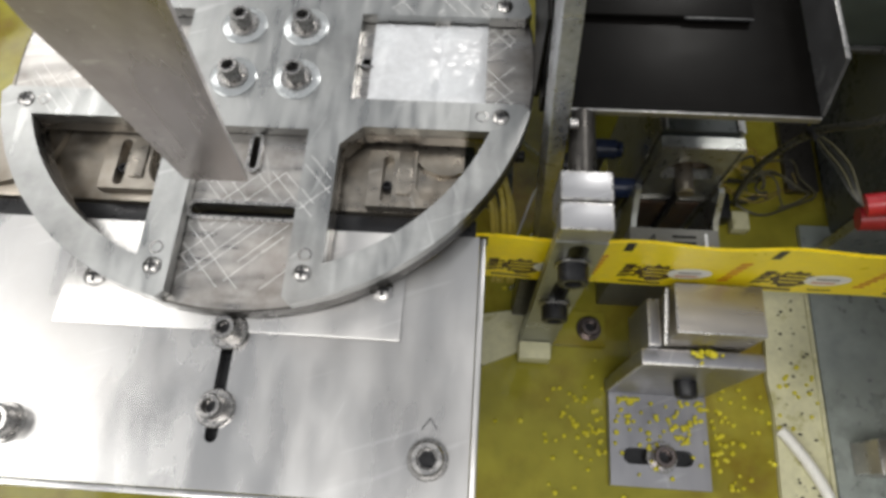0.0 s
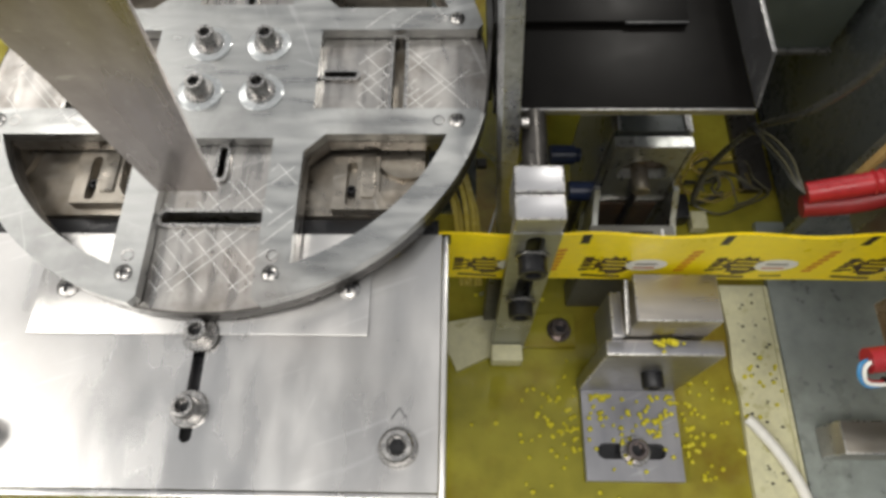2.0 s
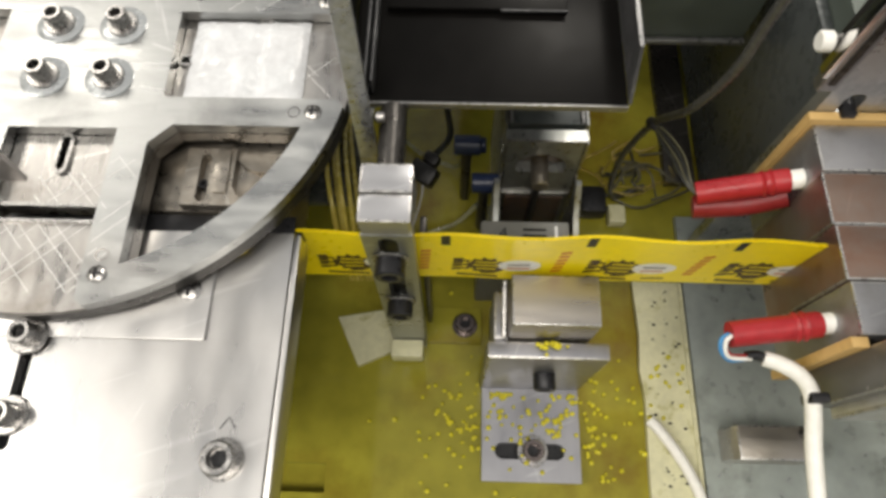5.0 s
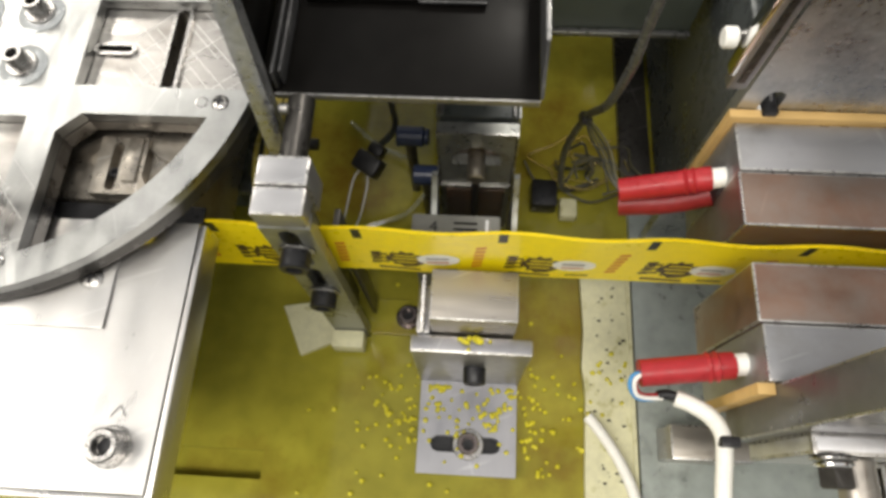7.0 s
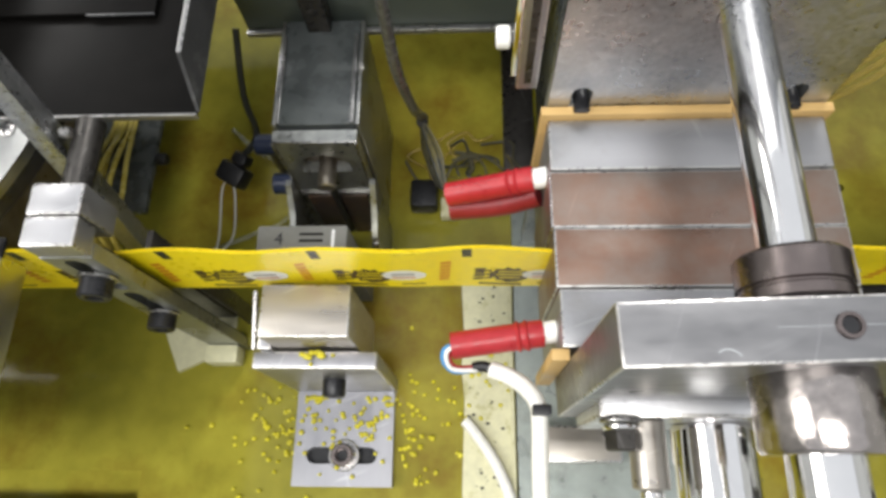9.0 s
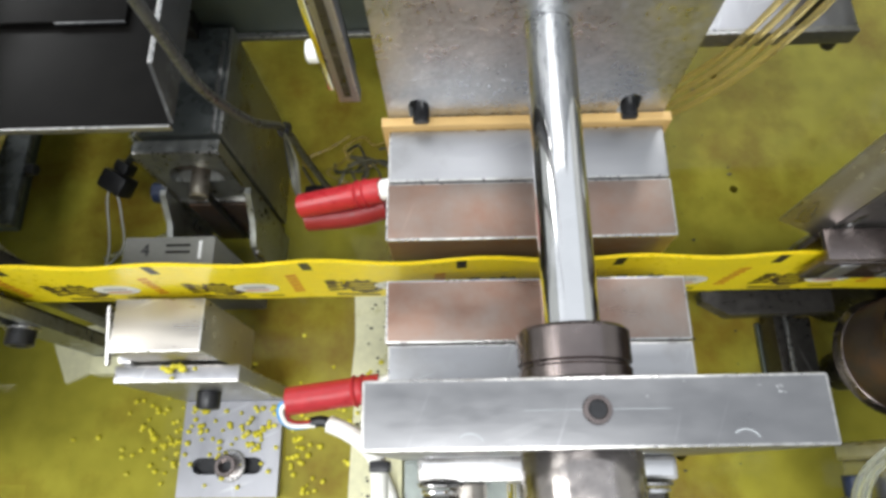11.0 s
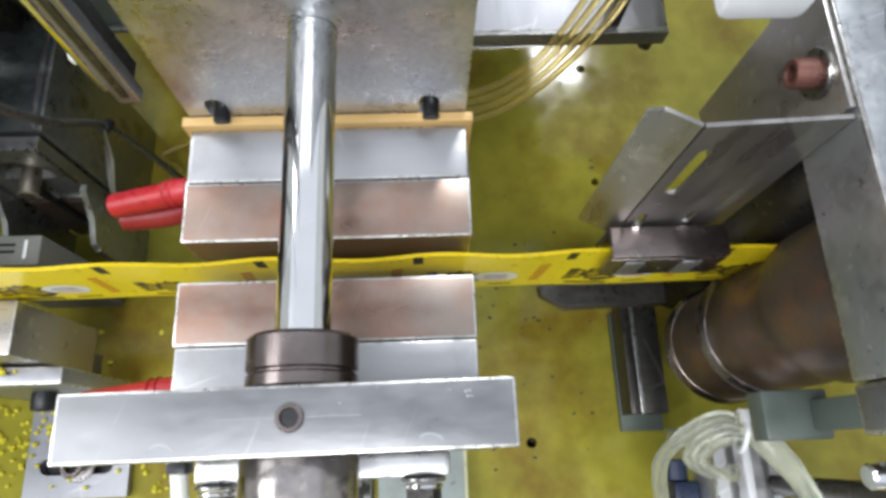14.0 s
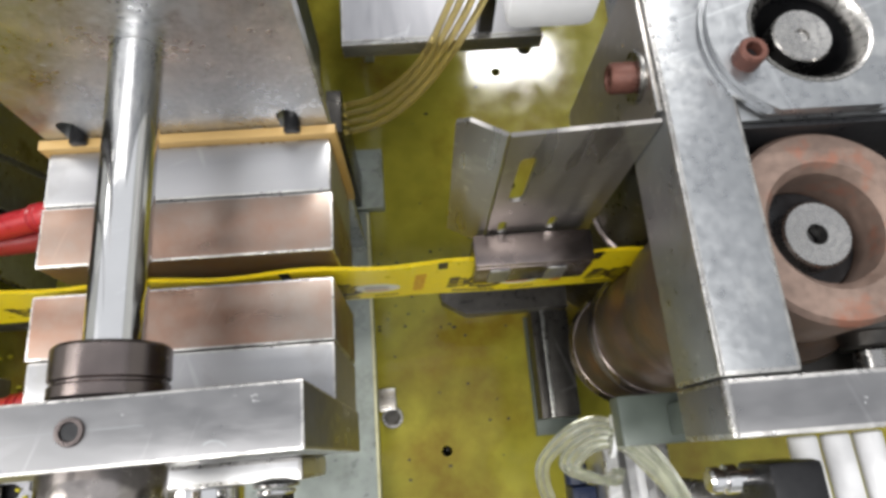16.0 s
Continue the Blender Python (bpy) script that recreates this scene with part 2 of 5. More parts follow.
def box(x0, x1, y0, y1, z0, z1, bevel=0.0006, bm=None, turn=None):
    made = bmesh.new()
    bmesh.ops.create_cube(made, size=1)
    for v in made.verts:
        v.co = Vector(((x0 + x1) / 2 + v.co.x * (x1 - x0), (y0 + y1) / 2 + v.co.y * (y1 - y0), (z0 + z1) / 2 + v.co.z * (z1 - z0)))
    if bevel:
        bmesh.ops.bevel(made, geom=list(made.edges), offset=bevel, segments=2, profile=0.6, affect="EDGES", material=1)
    if turn is not None:
        bmesh.ops.transform(made, matrix=turn, verts=made.verts)
    return join(bm, made)


def join(bm, made):
    if bm is None:
        return made
    me = bpy.data.meshes.new("scratch")
    made.to_mesh(me)
    made.free()
    bm.from_mesh(me)
    bpy.data.meshes.remove(me)
    return bm


def frame_of(p, q):
    d = (Vector(q) - Vector(p)).normalized()
    return Matrix.Translation(p) @ d.to_track_quat("Z", "Y").to_matrix().to_4x4()


def lathe(p, q, profile, seg=28, bm=None):
    """A turned body: profile of (radius, height) along the axis from p towards q."""
    made = bmesh.new()
    m = frame_of(p, q)
    rings = []
    for r, h in profile:
        if r < 1e-7:
            rings.append([made.verts.new(m @ Vector((0, 0, h)))])
        else:
            rings.append([made.verts.new(m @ Vector((r * math.cos(2 * math.pi * i / seg), r * math.sin(2 * math.pi * i / seg), h))) for i in range(seg)])
    for a, b in zip(rings, rings[1:]):
        for i in range(seg):
            j = (i + 1) % seg
            if len(a) == 1 and len(b) == 1:
                continue
            if len(a) == 1:
                made.faces.new((a[0], b[i], b[j]))
            elif len(b) == 1:
                made.faces.new((a[i], b[0], a[j]))
            else:
                made.faces.new((a[i], b[i], b[j], a[j]))
    return join(bm, made)


def rod(p, q, r, edge=0.0006, seg=28, bm=None):
    length = (Vector(q) - Vector(p)).length
    e = min(edge, r * 0.4, length * 0.3)
    return lathe(p, q, [(0, 0), (r - e, 0), (r, e), (r, length - e), (r - e, length), (0, length)], seg, bm)


def pipe(points, r, seg=10, smooth=6, bm=None):
    """A bent round cable through the points."""
    pts = [Vector(p) for p in points]
    fine = []
    for i in range(len(pts) - 1):
        a, b, c, d = pts[max(i - 1, 0)], pts[i], pts[i + 1], pts[min(i + 2, len(pts) - 1)]
        for k in range(smooth):
            t = k / smooth
            fine.append(0.5 * (2 * b + (c - a) * t + (2 * a - 5 * b + 4 * c - d) * t * t + (3 * b - 3 * c + d - a) * t ** 3))
    fine.append(pts[-1])
    made = bmesh.new()
    rings, up = [], None
    for i, p in enumerate(fine):
        d = (fine[min(i + 1, len(fine) - 1)] - fine[max(i - 1, 0)]).normalized()
        up = (d.orthogonal() if up is None else up - d * up.dot(d)).normalized()
        side = d.cross(up)
        rings.append([made.verts.new(p + (up * math.cos(2 * math.pi * k / seg) + side * math.sin(2 * math.pi * k / seg)) * r) for k in range(seg)])
    for a, b in zip(rings, rings[1:]):
        for k in range(seg):
            made.faces.new((a[k], a[(k + 1) % seg], b[(k + 1) % seg], b[k]))
    made.faces.new(rings[0][::-1])
    made.faces.new(rings[-1])
    return join(bm, made)


def sheet(outer, holes, z0, z1, bm=None, turn=None):
    """A flat plate with real openings, from loops of (x, y)."""
    made = bmesh.new()
    edges = []
    for loop in [outer, *holes]:
        vs = [made.verts.new((x, y, z0)) for x, y in loop]
        edges += [made.edges.new((vs[i], vs[(i + 1) % len(vs)])) for i in range(len(vs))]
    bmesh.ops.triangle_fill(made, use_beauty=True, use_dissolve=False, edges=edges, normal=(0, 0, 1))
    got = bmesh.ops.extrude_face_region(made, geom=list(made.faces))
    for v in got["geom"]:
        if isinstance(v, bmesh.types.BMVert):
            v.co.z = z1
    if turn is not None:
        bmesh.ops.transform(made, matrix=turn, verts=made.verts)
    return join(bm, made)


def arc(cx, cy, r, a0, a1, n):
    return [(cx + r * math.cos(radians(a0 + (a1 - a0) * i / n)), cy + r * math.sin(radians(a0 + (a1 - a0) * i / n))) for i in range(n + 1)]


def slot(cx, cy, half, r, turn=0.0, n=6):
    """A round-ended slot of half length and radius."""
    loop = arc(half, 0, r, -90, 90, n) + arc(-half, 0, r, 90, 270, n)
    c, s = math.cos(radians(turn)), math.sin(radians(turn))
    return [(cx + x * c - y * s, cy + x * s + y * c) for x, y in loop]


def rect(x0, x1, y0, y1):
    return [(x0, y0), (x1, y0), (x1, y1), (x0, y1)]


def socket_bolt(parent, p, axis, r, h, mat=None, washer=0.0, name="bolt"):
    """Cap screw with a hollow socket, and its washer under it."""
    p, axis = Vector(p), Vector(axis).normalized()
    mat = mat or BOLT
    up = 0.0
    if washer:
        part("washer", lathe(p, p + axis, [(r * 0.7, 0), (washer, 0), (washer, 0.0009), (washer - 0.0004, 0.0013), (r * 0.7, 0.0013)]), BOLT, parent)
        up = 0.0013
    b = part(name, lathe(p + axis * up, p + axis * (up + 1), [(0, h * 0.35), (r * 0.55, h * 0.35), (r * 0.55, h * 0.94), (r * 0.62, h), (r * 0.88, h), (r, h * 0.88), (r, 0), (0, 0)], 24), mat, parent)
    part("socket", lathe(p + axis * (up + h * 0.36), p + axis * (up + 1), [(0, 0), (r * 0.53, 0), (r * 0.53, 0.0003), (0, 0.0003)], 6), BLACK, b)
    return b


def cross_screw(parent, x, y, z, r=0.0032, name="screw"):
    s = part(name, lathe((x, y, z), (x, y, z + 1), [(0, 0), (r, 0), (r, 0.0005), (r * 0.75, 0.0012), (0, 0.0016)], 20), BOLT, parent)
    b = box(x - r * 0.6, x + r * 0.6, y - r * 0.13, y + r * 0.13, z + 0.0012, z + 0.0018, 0)
    box(x - r * 0.13, x + r * 0.13, y - r * 0.6, y + r * 0.6, z + 0.0012, z + 0.0017, 0, b)
    part("cross_recess", b, BLACK, s)
    return s


# ---------- the bed and the room ----------
BEDX, BEDY = (-0.62, 0.62), (-0.42, 0.55)
# the long opening cut in the bed shapes the deck's reflection in the gloss
bed = solid("ground_bed", sheet(rect(*BEDX, *BEDY), [rect(-0.33, -0.112, -0.0695, -0.0545), slot(0.234, -0.043, 0.0001, 0.0028), slot(0.285, 0.108, 0.0001, 0.0024), slot(0.284, 0.188, 0.0001, 0.0028)], -0.0120, 0.0), BED,
            "olive yellow enamelled machine bed, glossy and grimy", "machine bed", kind="structure")
# sunken sheet standing in for the deck's reflection
solid("deck_reflection_recess", box(-0.335, -0.108, -0.073, -0.051, -0.0155, -0.0125, 0), BED, "shallow recess standing in for the deck's reflection in the yellow bed", "machine bed", kind="structure")
solid("bed_underside", box(BEDX[0], BEDX[1], BEDY[0], BEDY[1], -0.085, -0.08, 0), DARKSTEEL, "dark void under the bed openings", "machine bed", kind="structure")
solid("bed_cabinet", box(BEDX[0] + 0.02, BEDX[1] - 0.02, BEDY[0] + 0.02, BEDY[1] - 0.02, -0.85, -0.086, 0.004), PANEL, "grey machine cabinet under the bed", "cabinet", kind="structure")
solid("floor", box(-3, 3, -3, 3.4, -0.87, -0.85, 0), CONCRETE, "grey concrete workshop floor", "floor", kind="structure")
for tag, b in (("west", (-3.1, -3, -3, 3.4)), ("east", (3, 3.1, -3, 3.4)), ("south", (-3.1, 3.1, -3.1, -3)), ("north", (-3.1, 3.1, 3.4, 3.5))):
    solid("wall_" + tag, box(*b, -0.87, 2.52, 0), WALL, "pale painted workshop wall", "wall", kind="structure")

solid("floor_strip", sheet([(0.060, 0.052), (0.0615, 0.02), (0.0600, 0.0), (0.0618, -0.017), (0.0605, -0.06), (0.0615, -0.3), (0.0885, -0.3), (0.0885, 0.052)], [], 0.0003, 0.004), STRIP,
      "pale grimy strip lying along the machine bed", "strip", kind="structure")
solid("strip_edge", box(0.0862, 0.0884, -0.29, 0.0515, 0.0041, 0.0056, 0.0004), STRIP, "raised pale edge of the grimy strip", "strip", kind="structure")
solid("press_base_plate", box(0.0895, 0.1985, -0.36, 0.095, 0.0003, 0.005, 0.0008), PANEL, "greenish grey steel base plate under the press", "plate", kind="structure")

# rear housing, dark, over the back of the bed
house = thing("rear_housing", (-0.01, 0.16, 0), "dark green-grey sheet metal housing at the rear", "housing")
part("panel", box(-0.044, 0.100, 0.152, 0.168, 0.098, 0.148, 0.001), HOUSING, house)
part("lip", box(-0.044, 0.100, 0.1485, 0.1515, 0.097, 0.100, 0.0006), TRAYEDGE, house)
part("roof_panel", box(-0.044, 0.100, 0.1525, 0.40, 0.1482, 0.1500, 0.0006), DRIVE, house)
# unseen roof extension, added to darken the bed's reflections
part("roof_panel", box(0.1002, 0.190, 0.2150, 0.40, 0.1482, 0.1500, 0.0006), HOUSING, house)
part("side_panel", box(-0.0440, -0.0392, 0.2600, 0.395, 0.0, 0.1480, 0.0006), HOUSING, house)
# unseen back closure, added to keep bright reflections off the bed
part("shading_back_panel", box(-0.044, 0.190, 0.3955, 0.3998, 0.0, 0.1480, 0.0006), HOUSING, house)
solid("press_side_wall", box(0.1070, 0.1120, 0.0900, 0.3940, 0.0052, 0.1478, 0.0008), DRIVE, "dark grey-green painted side wall of the press", "panel")
# dark strip on the bed paints the shadowed gap beside the press wall
solid("wall_shadow_strip", box(0.0860, 0.1050, 0.118, 0.30, 0.0002, 0.0060, 0.0008), DARKSTEEL, "dark strip standing in for the shadowed gap beside the press wall", "bar")
valve = thing("valve_block", (-0.13, 0.12, 0), "dark green-grey valve block beside the turntable", "valve block")
part("body", box(-0.1740, -0.1450, 0.0900, 0.2500, 0.0, 0.0788, 0.0015), HOUSING, valve)
part("lid", box(-0.1740, -0.0890, 0.0610, 0.2600, 0.0790, 0.0830, 0.0008), DRIVE, valve, "dark painted lid plate")
part("side_port", rod((-0.0888, 0.0900, 0.0810), (-0.0835, 0.0900, 0.0810), 0.0030), BLACK, valve)
part("side_port", rod((-0.0888, 0.1250, 0.0810), (-0.0845, 0.1250, 0.0810), 0.0026), BLACK, valve)

# ---------- turntable ----------
CX, CY = -0.1905, 0.0850
ZT = 0.1630
R_OUT, R_IN, SP, PK = 0.1050, 0.0935, 0.0325, 0.0203


def rot(loop, deg):
    c, s = math.cos(radians(deg)), math.sin(radians(deg))
    return [(x * c - y * s, x * s + y * c) for x, y in loop]


def sector_hole(deg):
    a = math.degrees(math.asin(SP / R_IN))
    return rot(arc(0, 0, R_IN, a, 90 - a, 16) + [(SP, SP + 0.008), (SP + 0.008, SP)], deg)


def moved(loop, dx, dy):
    return [(x + dx, y + dy) for x, y in loop]


table = thing("indexing_turntable", (CX, CY, 0.1), "zinc-plated indexing turntable with four scribed pockets", "turntable")
outer = []
b0 = math.degrees(math.asin(PK / R_OUT))
for k in range(4):
    notch = [(0.0345, -PK), (0.0345, PK)]
    outer += rot(arc(0, 0, R_OUT, -90 + b0 + 1.6, -b0 - 1.6, 24) + [(R_OUT * math.cos(radians(b0)) - 0.003, -PK)] + notch + [(R_OUT * math.cos(radians(b0)) - 0.003, PK)], 90 * k)
part("top_spider", sheet(moved(outer, CX, CY), [moved(sector_hole(90 * k), CX, CY) for k in range(4)], ZT - 0.005, ZT), ZINC, table, "zinc-plated four-armed top plate")
holes = [sector_hole(90 * k) for k in range(4)]
for k in range(4):
    holes.append(rot(slot(0.0672, 0, 0.0172, 0.0026, 90), 90 * k))
    holes.append(rot(slot(0.0430, 0, 0.0055, 0.0016, 0), 90 * k))
part("pocket_disc", sheet(moved(arc(0, 0, R_OUT - 0.001, 0, 356, 89), CX, CY), [moved(h, CX, CY) for h in holes], ZT - 0.0115, ZT - 0.0056), POCKET, table, "worn steel disc with slotted pocket floors")
for k in range(4):
    o, i2 = rot(slot(0.0672, 0, 0.0176, 0.0039, 90), 90 * k), rot(slot(0.0672, 0, 0.0172, 0.0025, 90), 90 * k)
    part("slot_rim", sheet(moved(o, CX, CY), [moved(i2, CX, CY)], ZT - 0.0056, ZT - 0.0042), BOLT, table, "bright raised slot rim")
    o, i2 = rot(slot(0.0430, 0, 0.0058, 0.0027, 0), 90 * k), rot(slot(0.0430, 0, 0.0055, 0.0015, 0), 90 * k)
    part("small_slot_rim", sheet(moved(o, CX, CY), [moved(i2, CX, CY)], ZT - 0.0056, ZT - 0.0042), BOLT, table)
    lines = bmesh.new()
    rnd = random.Random(k + 3)
    for lean in (43, -47):
        dx, dy = math.cos(radians(lean)), math.sin(radians(lean))
        for j in range(-14, 15):
            c = 0.0045 * j + rnd.uniform(-0.0012, 0.0012)
            if rnd.random() < 0.12:
                continue
            first, reach = rnd.uniform(-0.045, -0.005), rnd.uniform(0.012, 0.06)
            run, zone = [], None
            for q in range(int(reach / 0.0004) + 2):
                a = first + 0.0004 * q
                x, y = 0.068 - dy * c + dx * a, dx * c + dy * a
                now = None
                if 0.050 < x < 0.0965 and abs(y) < PK - 0.0006 and not (abs(x - 0.0672) < 0.0038 and abs(y) < 0.0212):
                    now = 0
                elif 0.046 < x < 0.0865 and 0.0212 < y < 0.0318:
                    now = 1
                if now != zone or q > reach / 0.0004:
                    if zone is not None and len(run) > 4:
                        (xa, ya), (xb, yb) = run[0], run[-1]
                        nx, ny = -dy * 0.00010, dx * 0.00010
                        z0 = ZT - 0.00555 if zone == 0 else ZT + 0.00003
                        sheet(moved(rot([(xa + nx, ya + ny), (xa - nx, ya - ny), (xb - nx, yb - ny), (xb + nx, yb + ny)], 90 * k), CX, CY), [], z0, z0 + 0.00009, lines)
                    run, zone = [], now
                run.append((x, y))
    tagged(part("scribed_lines", lines, SCRIBE, table, "white scribed scratch lines"), kind="stuff")
    for s in (-1, 1):
        (x, y), = rot([(0.0915, 0.0262 * s)], 90 * k)
        cross_screw(table, CX + x, CY + y, ZT)
        (x, y), = rot([(0.0845, 0.0262 * s)], 90 * k)
        part("rivet_hole", lathe((CX + x, CY + y, ZT - 0.001), (CX + x, CY + y, 1), [(0, 0.0002), (0.0014, 0.0002), (0.0018, 0.00115), (0.0025, 0.0011), (0.0026, 0)], 18), BOLT, table)
    (x, y), = rot([(0.0125, 0.0125)], 90 * k)
    part("hub_washer", lathe((CX + x, CY + y, ZT), (CX + x, CY + y, 1), [(0.003, 0), (0.0092, 0), (0.0092, 0.0004), (0.0088, 0.0006), (0.003, 0.0006)]), WASHER, table, "pale plastic washer")
    socket_bolt(table, (CX + x, CY + y, ZT + 0.0006), (0, 0, 1), 0.0040, 0.0058, washer=0.0060)
# dark band added over the rim, which the front light makes too bright
part("rim_band", lathe((CX, CY, ZT - 0.0120), (CX, CY, 1), [(R_OUT - 0.0012, 0), (R_OUT - 0.0002, 0.0002), (R_OUT - 0.0002, 0.0062), (R_OUT - 0.0012, 0.0064)], 120), DARKSTEEL, table, "dark band added to keep the disc rim dark")
part("hub_shaft", rod((CX, CY, 0.1), (CX, CY, ZT - 0.012), 0.018), MECH, table)

# ---------- base plate of the turntable ----------
PZ = 0.1475
deck = thing("turntable_base", (-0.20, -0.02, 0), "bright stainless sheet base below the turntable, scuffed and dented", "base plate")
part("deck_plate", sheet(rect(-0.42, -0.1045, -0.077, 0.0165), [slot(-0.191, -0.041, 0.019, 0.0022, 90)], PZ - 0.004, PZ), STEEL, deck, "bright brushed stainless deck plate")
part("deck_front_lip", box(-0.42, -0.1045, -0.0795, -0.0773, PZ - 0.020, PZ - 0.0006, 0.0006), STEEL, deck)
part("deck_side_lip", box(-0.1043, -0.1020, -0.0795, 0.0165, PZ - 0.015, PZ - 0.0006, 0.0008), STEEL, deck)
part("inset_plate", box(-0.256, -0.1305, -0.0245, 0.0160, PZ + 0.0002, PZ + 0.0012, 0.0005), STEEL, deck, "thin inset stainless plate")
part("column", box(-0.41, -0.27, -0.06, 0.0, 0.0, PZ - 0.004, 0.002), DARKSTEEL, deck)
part("slot_channel", box(-0.200, -0.182, -0.066, -0.017, PZ - 0.030, PZ - 0.0048, 0), BLACK, deck)
cross_screw(deck, -0.2445, -0.0065, PZ + 0.0012, 0.0042)
cross_screw(deck, -0.1385, -0.0065, PZ + 0.0012, 0.0042)
socket_bolt(deck, (-0.191, -0.0245, PZ + 0.0012), (0, 0, 1), 0.0042, 0.0055, washer=0.0066)
socket_bolt(deck, (-0.191, -0.0510, PZ), (0, 0, 1), 0.0042, 0.0062, washer=0.0066)
socket_bolt(deck, (-0.1180, -0.0630, PZ), (0, 0, 1), 0.0056, 0.0060, BOLT, washer=0.0068)
socket_bolt(deck, (-0.2620, -0.0600, PZ), (0, 0, 1), 0.0056, 0.0060, BOLT, washer=0.0068)
part("arrow_scratch", sheet([(-0.1210, -0.0535), (-0.1180, -0.0495), (-0.1155, -0.0530), (-0.1158, -0.0532), (-0.1180, -0.0500), (-0.1206, -0.0537)], [], PZ + 0.0001, PZ + 0.0002), BLACK, deck, "scratched arrow mark")
part("yellow_plug", rod((-0.1240, 0.0115, PZ), (-0.1240, 0.0115, PZ + 0.001), 0.0040), FILM, deck, "small yellow plug")

mech = thing("index_mechanism", (-0.2, 0.1, 0), "dull steel indexing mechanism under the turntable", "mechanism")
part("mech_body", box(-0.300, -0.1130, 0.0262, 0.175, 0.0960, 0.1440, 0.002), MECH, mech)
part("mech_column", box(-0.290, -0.175, 0.0700, 0.1700, 0.0, 0.0958, 0.002), DARKSTEEL, mech)
# solid black box paints the shade of the gap beside the mechanism
part("gap_shade_box", box(-0.300, -0.240, 0.0180, 0.0258, 0.0, 0.0900, 0.001), BLACK, mech, "black box standing in for the shaded gap beside the mechanism")
for x, y in ((-0.1400, 0.0375), (-0.2450, 0.0400), (-0.2360, 0.1000)):
    lug = [(x - 0.0085, y - 0.0110), (x + 0.0160, y - 0.0110), (x + 0.0160, y - 0.0085), (x + 0.0125, y - 0.0070), (x + 0.0102, y - 0.0030), (x + 0.0100, y + 0.0130), (x - 0.0085, y + 0.0130)]
    p = part("slotted_lug", sheet(lug, [slot(x - 0.0010, y + 0.0005, 0.0080, 0.0021, 90)], 0.1442, 0.1495), MECH, mech, "cast lug with an open slot")
    part("lug_rib", box(x + 0.0030, x + 0.0085, y - 0.0060, y + 0.0125, 0.1496, 0.1506, 0.0004), MECH, p)
    socket_bolt(p, (x - 0.0010, y - 0.0015, 0.1442), (0, 0, 1), 0.0019, 0.0045, BLACK)
# black strip and its leg, added to paint the dark gap behind the film
part("gap_shade_strip", box(-0.300, -0.1060, 0.0172, 0.0258, 0.1405, 0.1420, 0.0004), BLACK, mech, "black strip standing in for the dark gap behind the film")
part("shade_strip_leg", box(-0.300, -0.290, 0.0200, 0.0258, 0.0902, 0.1404, 0.0004), BLACK, mech)
part("mech_cover", sheet(arc(-0.1190, 0.056, 0.014, 60, 300, 20), [], 0.1442, 0.1470), MECH, mech)
part("mech_cover", sheet(arc(-0.300, 0.056, 0.026, -100, 100, 20), [], 0.1442, 0.1470), MECH, mech)

# ---------- pusher above the pocket ----------
PY = 0.0165
pusher = thing("pusher", (-0.190, 0.02, 0.19), "pusher blade on a black block with two steel rods", "pusher")
part("block", box(-0.2105, -0.1585, 0.0135, 0.0345, 0.1935, 0.2100, 0.0015), BLACK, pusher, "black machined block")
part("shoe", box(-0.2100, -0.1590, 0.0120, 0.0345, 0.1905, 0.1932, 0.0005), ALU, pusher, "bright clamp strip")
blade = [(-0.2065, 0.1905), (-0.2065, 0.170), (-0.2045, 0.155), (-0.2005, 0.0985), (-0.1800, 0.0985), (-0.1720, 0.172), (-0.1700, 0.1905)]
part("blade", sheet([(x, z) for x, z in blade], [], 0, 0.0016, turn=Matrix.Translation((0, PY + 0.0008, 0)) @ pose(0, 0, 0, 90, 0, 0)), BLADE, pusher, "dull tapered sheet steel blade")
for x in (-0.1985, -0.1745):
    part("guide_rod", rod((x, 0.0290, 0.2102), (x, 0.0290, 0.52), 0.0040), REARSTEEL, pusher, "round steel rod")
    part("rod_collar", rod((x, 0.0290, 0.2101), (x, 0.0290, 0.2125), 0.0056), BLACK, pusher)
for x in (-0.2075, -0.1625):
    socket_bolt(pusher, (x, 0.023, 0.2100), (0, 0, 1), 0.0022, 0.003, BLACK)
PUSH_AT = Vector((-0.190, 0.02, 0.19))

# ---------- packets ----------
def packet():
    b = bmesh.new()
    bmesh.ops.create_grid(b, x_segments=26, y_segments=26, size=0.5)
    rnd = random.Random(5)
    for v in b.verts:
        u, w = v.co.x, v.co.y
        puff = max(0, (1 - (2 * u) ** 6) * (1 - (2 * w) ** 6))
        z = 0.0030 * puff + 0.0011 * noise.noise(Vector((u * 6, w * 6, 1.3))) * puff + 0.0006 * noise.noise(Vector((u * 15, w * 15, 4)))
        z -= 0.0016 * math.exp(-((u - 0.1) / 0.03) ** 2) * puff
        v.co = Vector((u * 0.046, w * 0.039, z))
    top = list(b.faces)
    got = bmesh.ops.extrude_face_region(b, geom=top)
    for v in got["geom"]:
        if isinstance(v, bmesh.types.BMVert):
            v.co.z += 0.0008
    return b


def make_packet():
    p = thing("sachet", (0, 0, 0), "crinkled translucent white filled sachet", "sachet", "sachets on the turntable")
    part("pouch", packet(), SACHET, p)
    part("seal", box(0.0205, 0.0228, -0.0195, 0.0195, 0.0002, 0.0007, 0.0002), SACHET, p, "flat crimped seal")
    return p


sachet_a = make_packet()
sachet_b = make_packet()

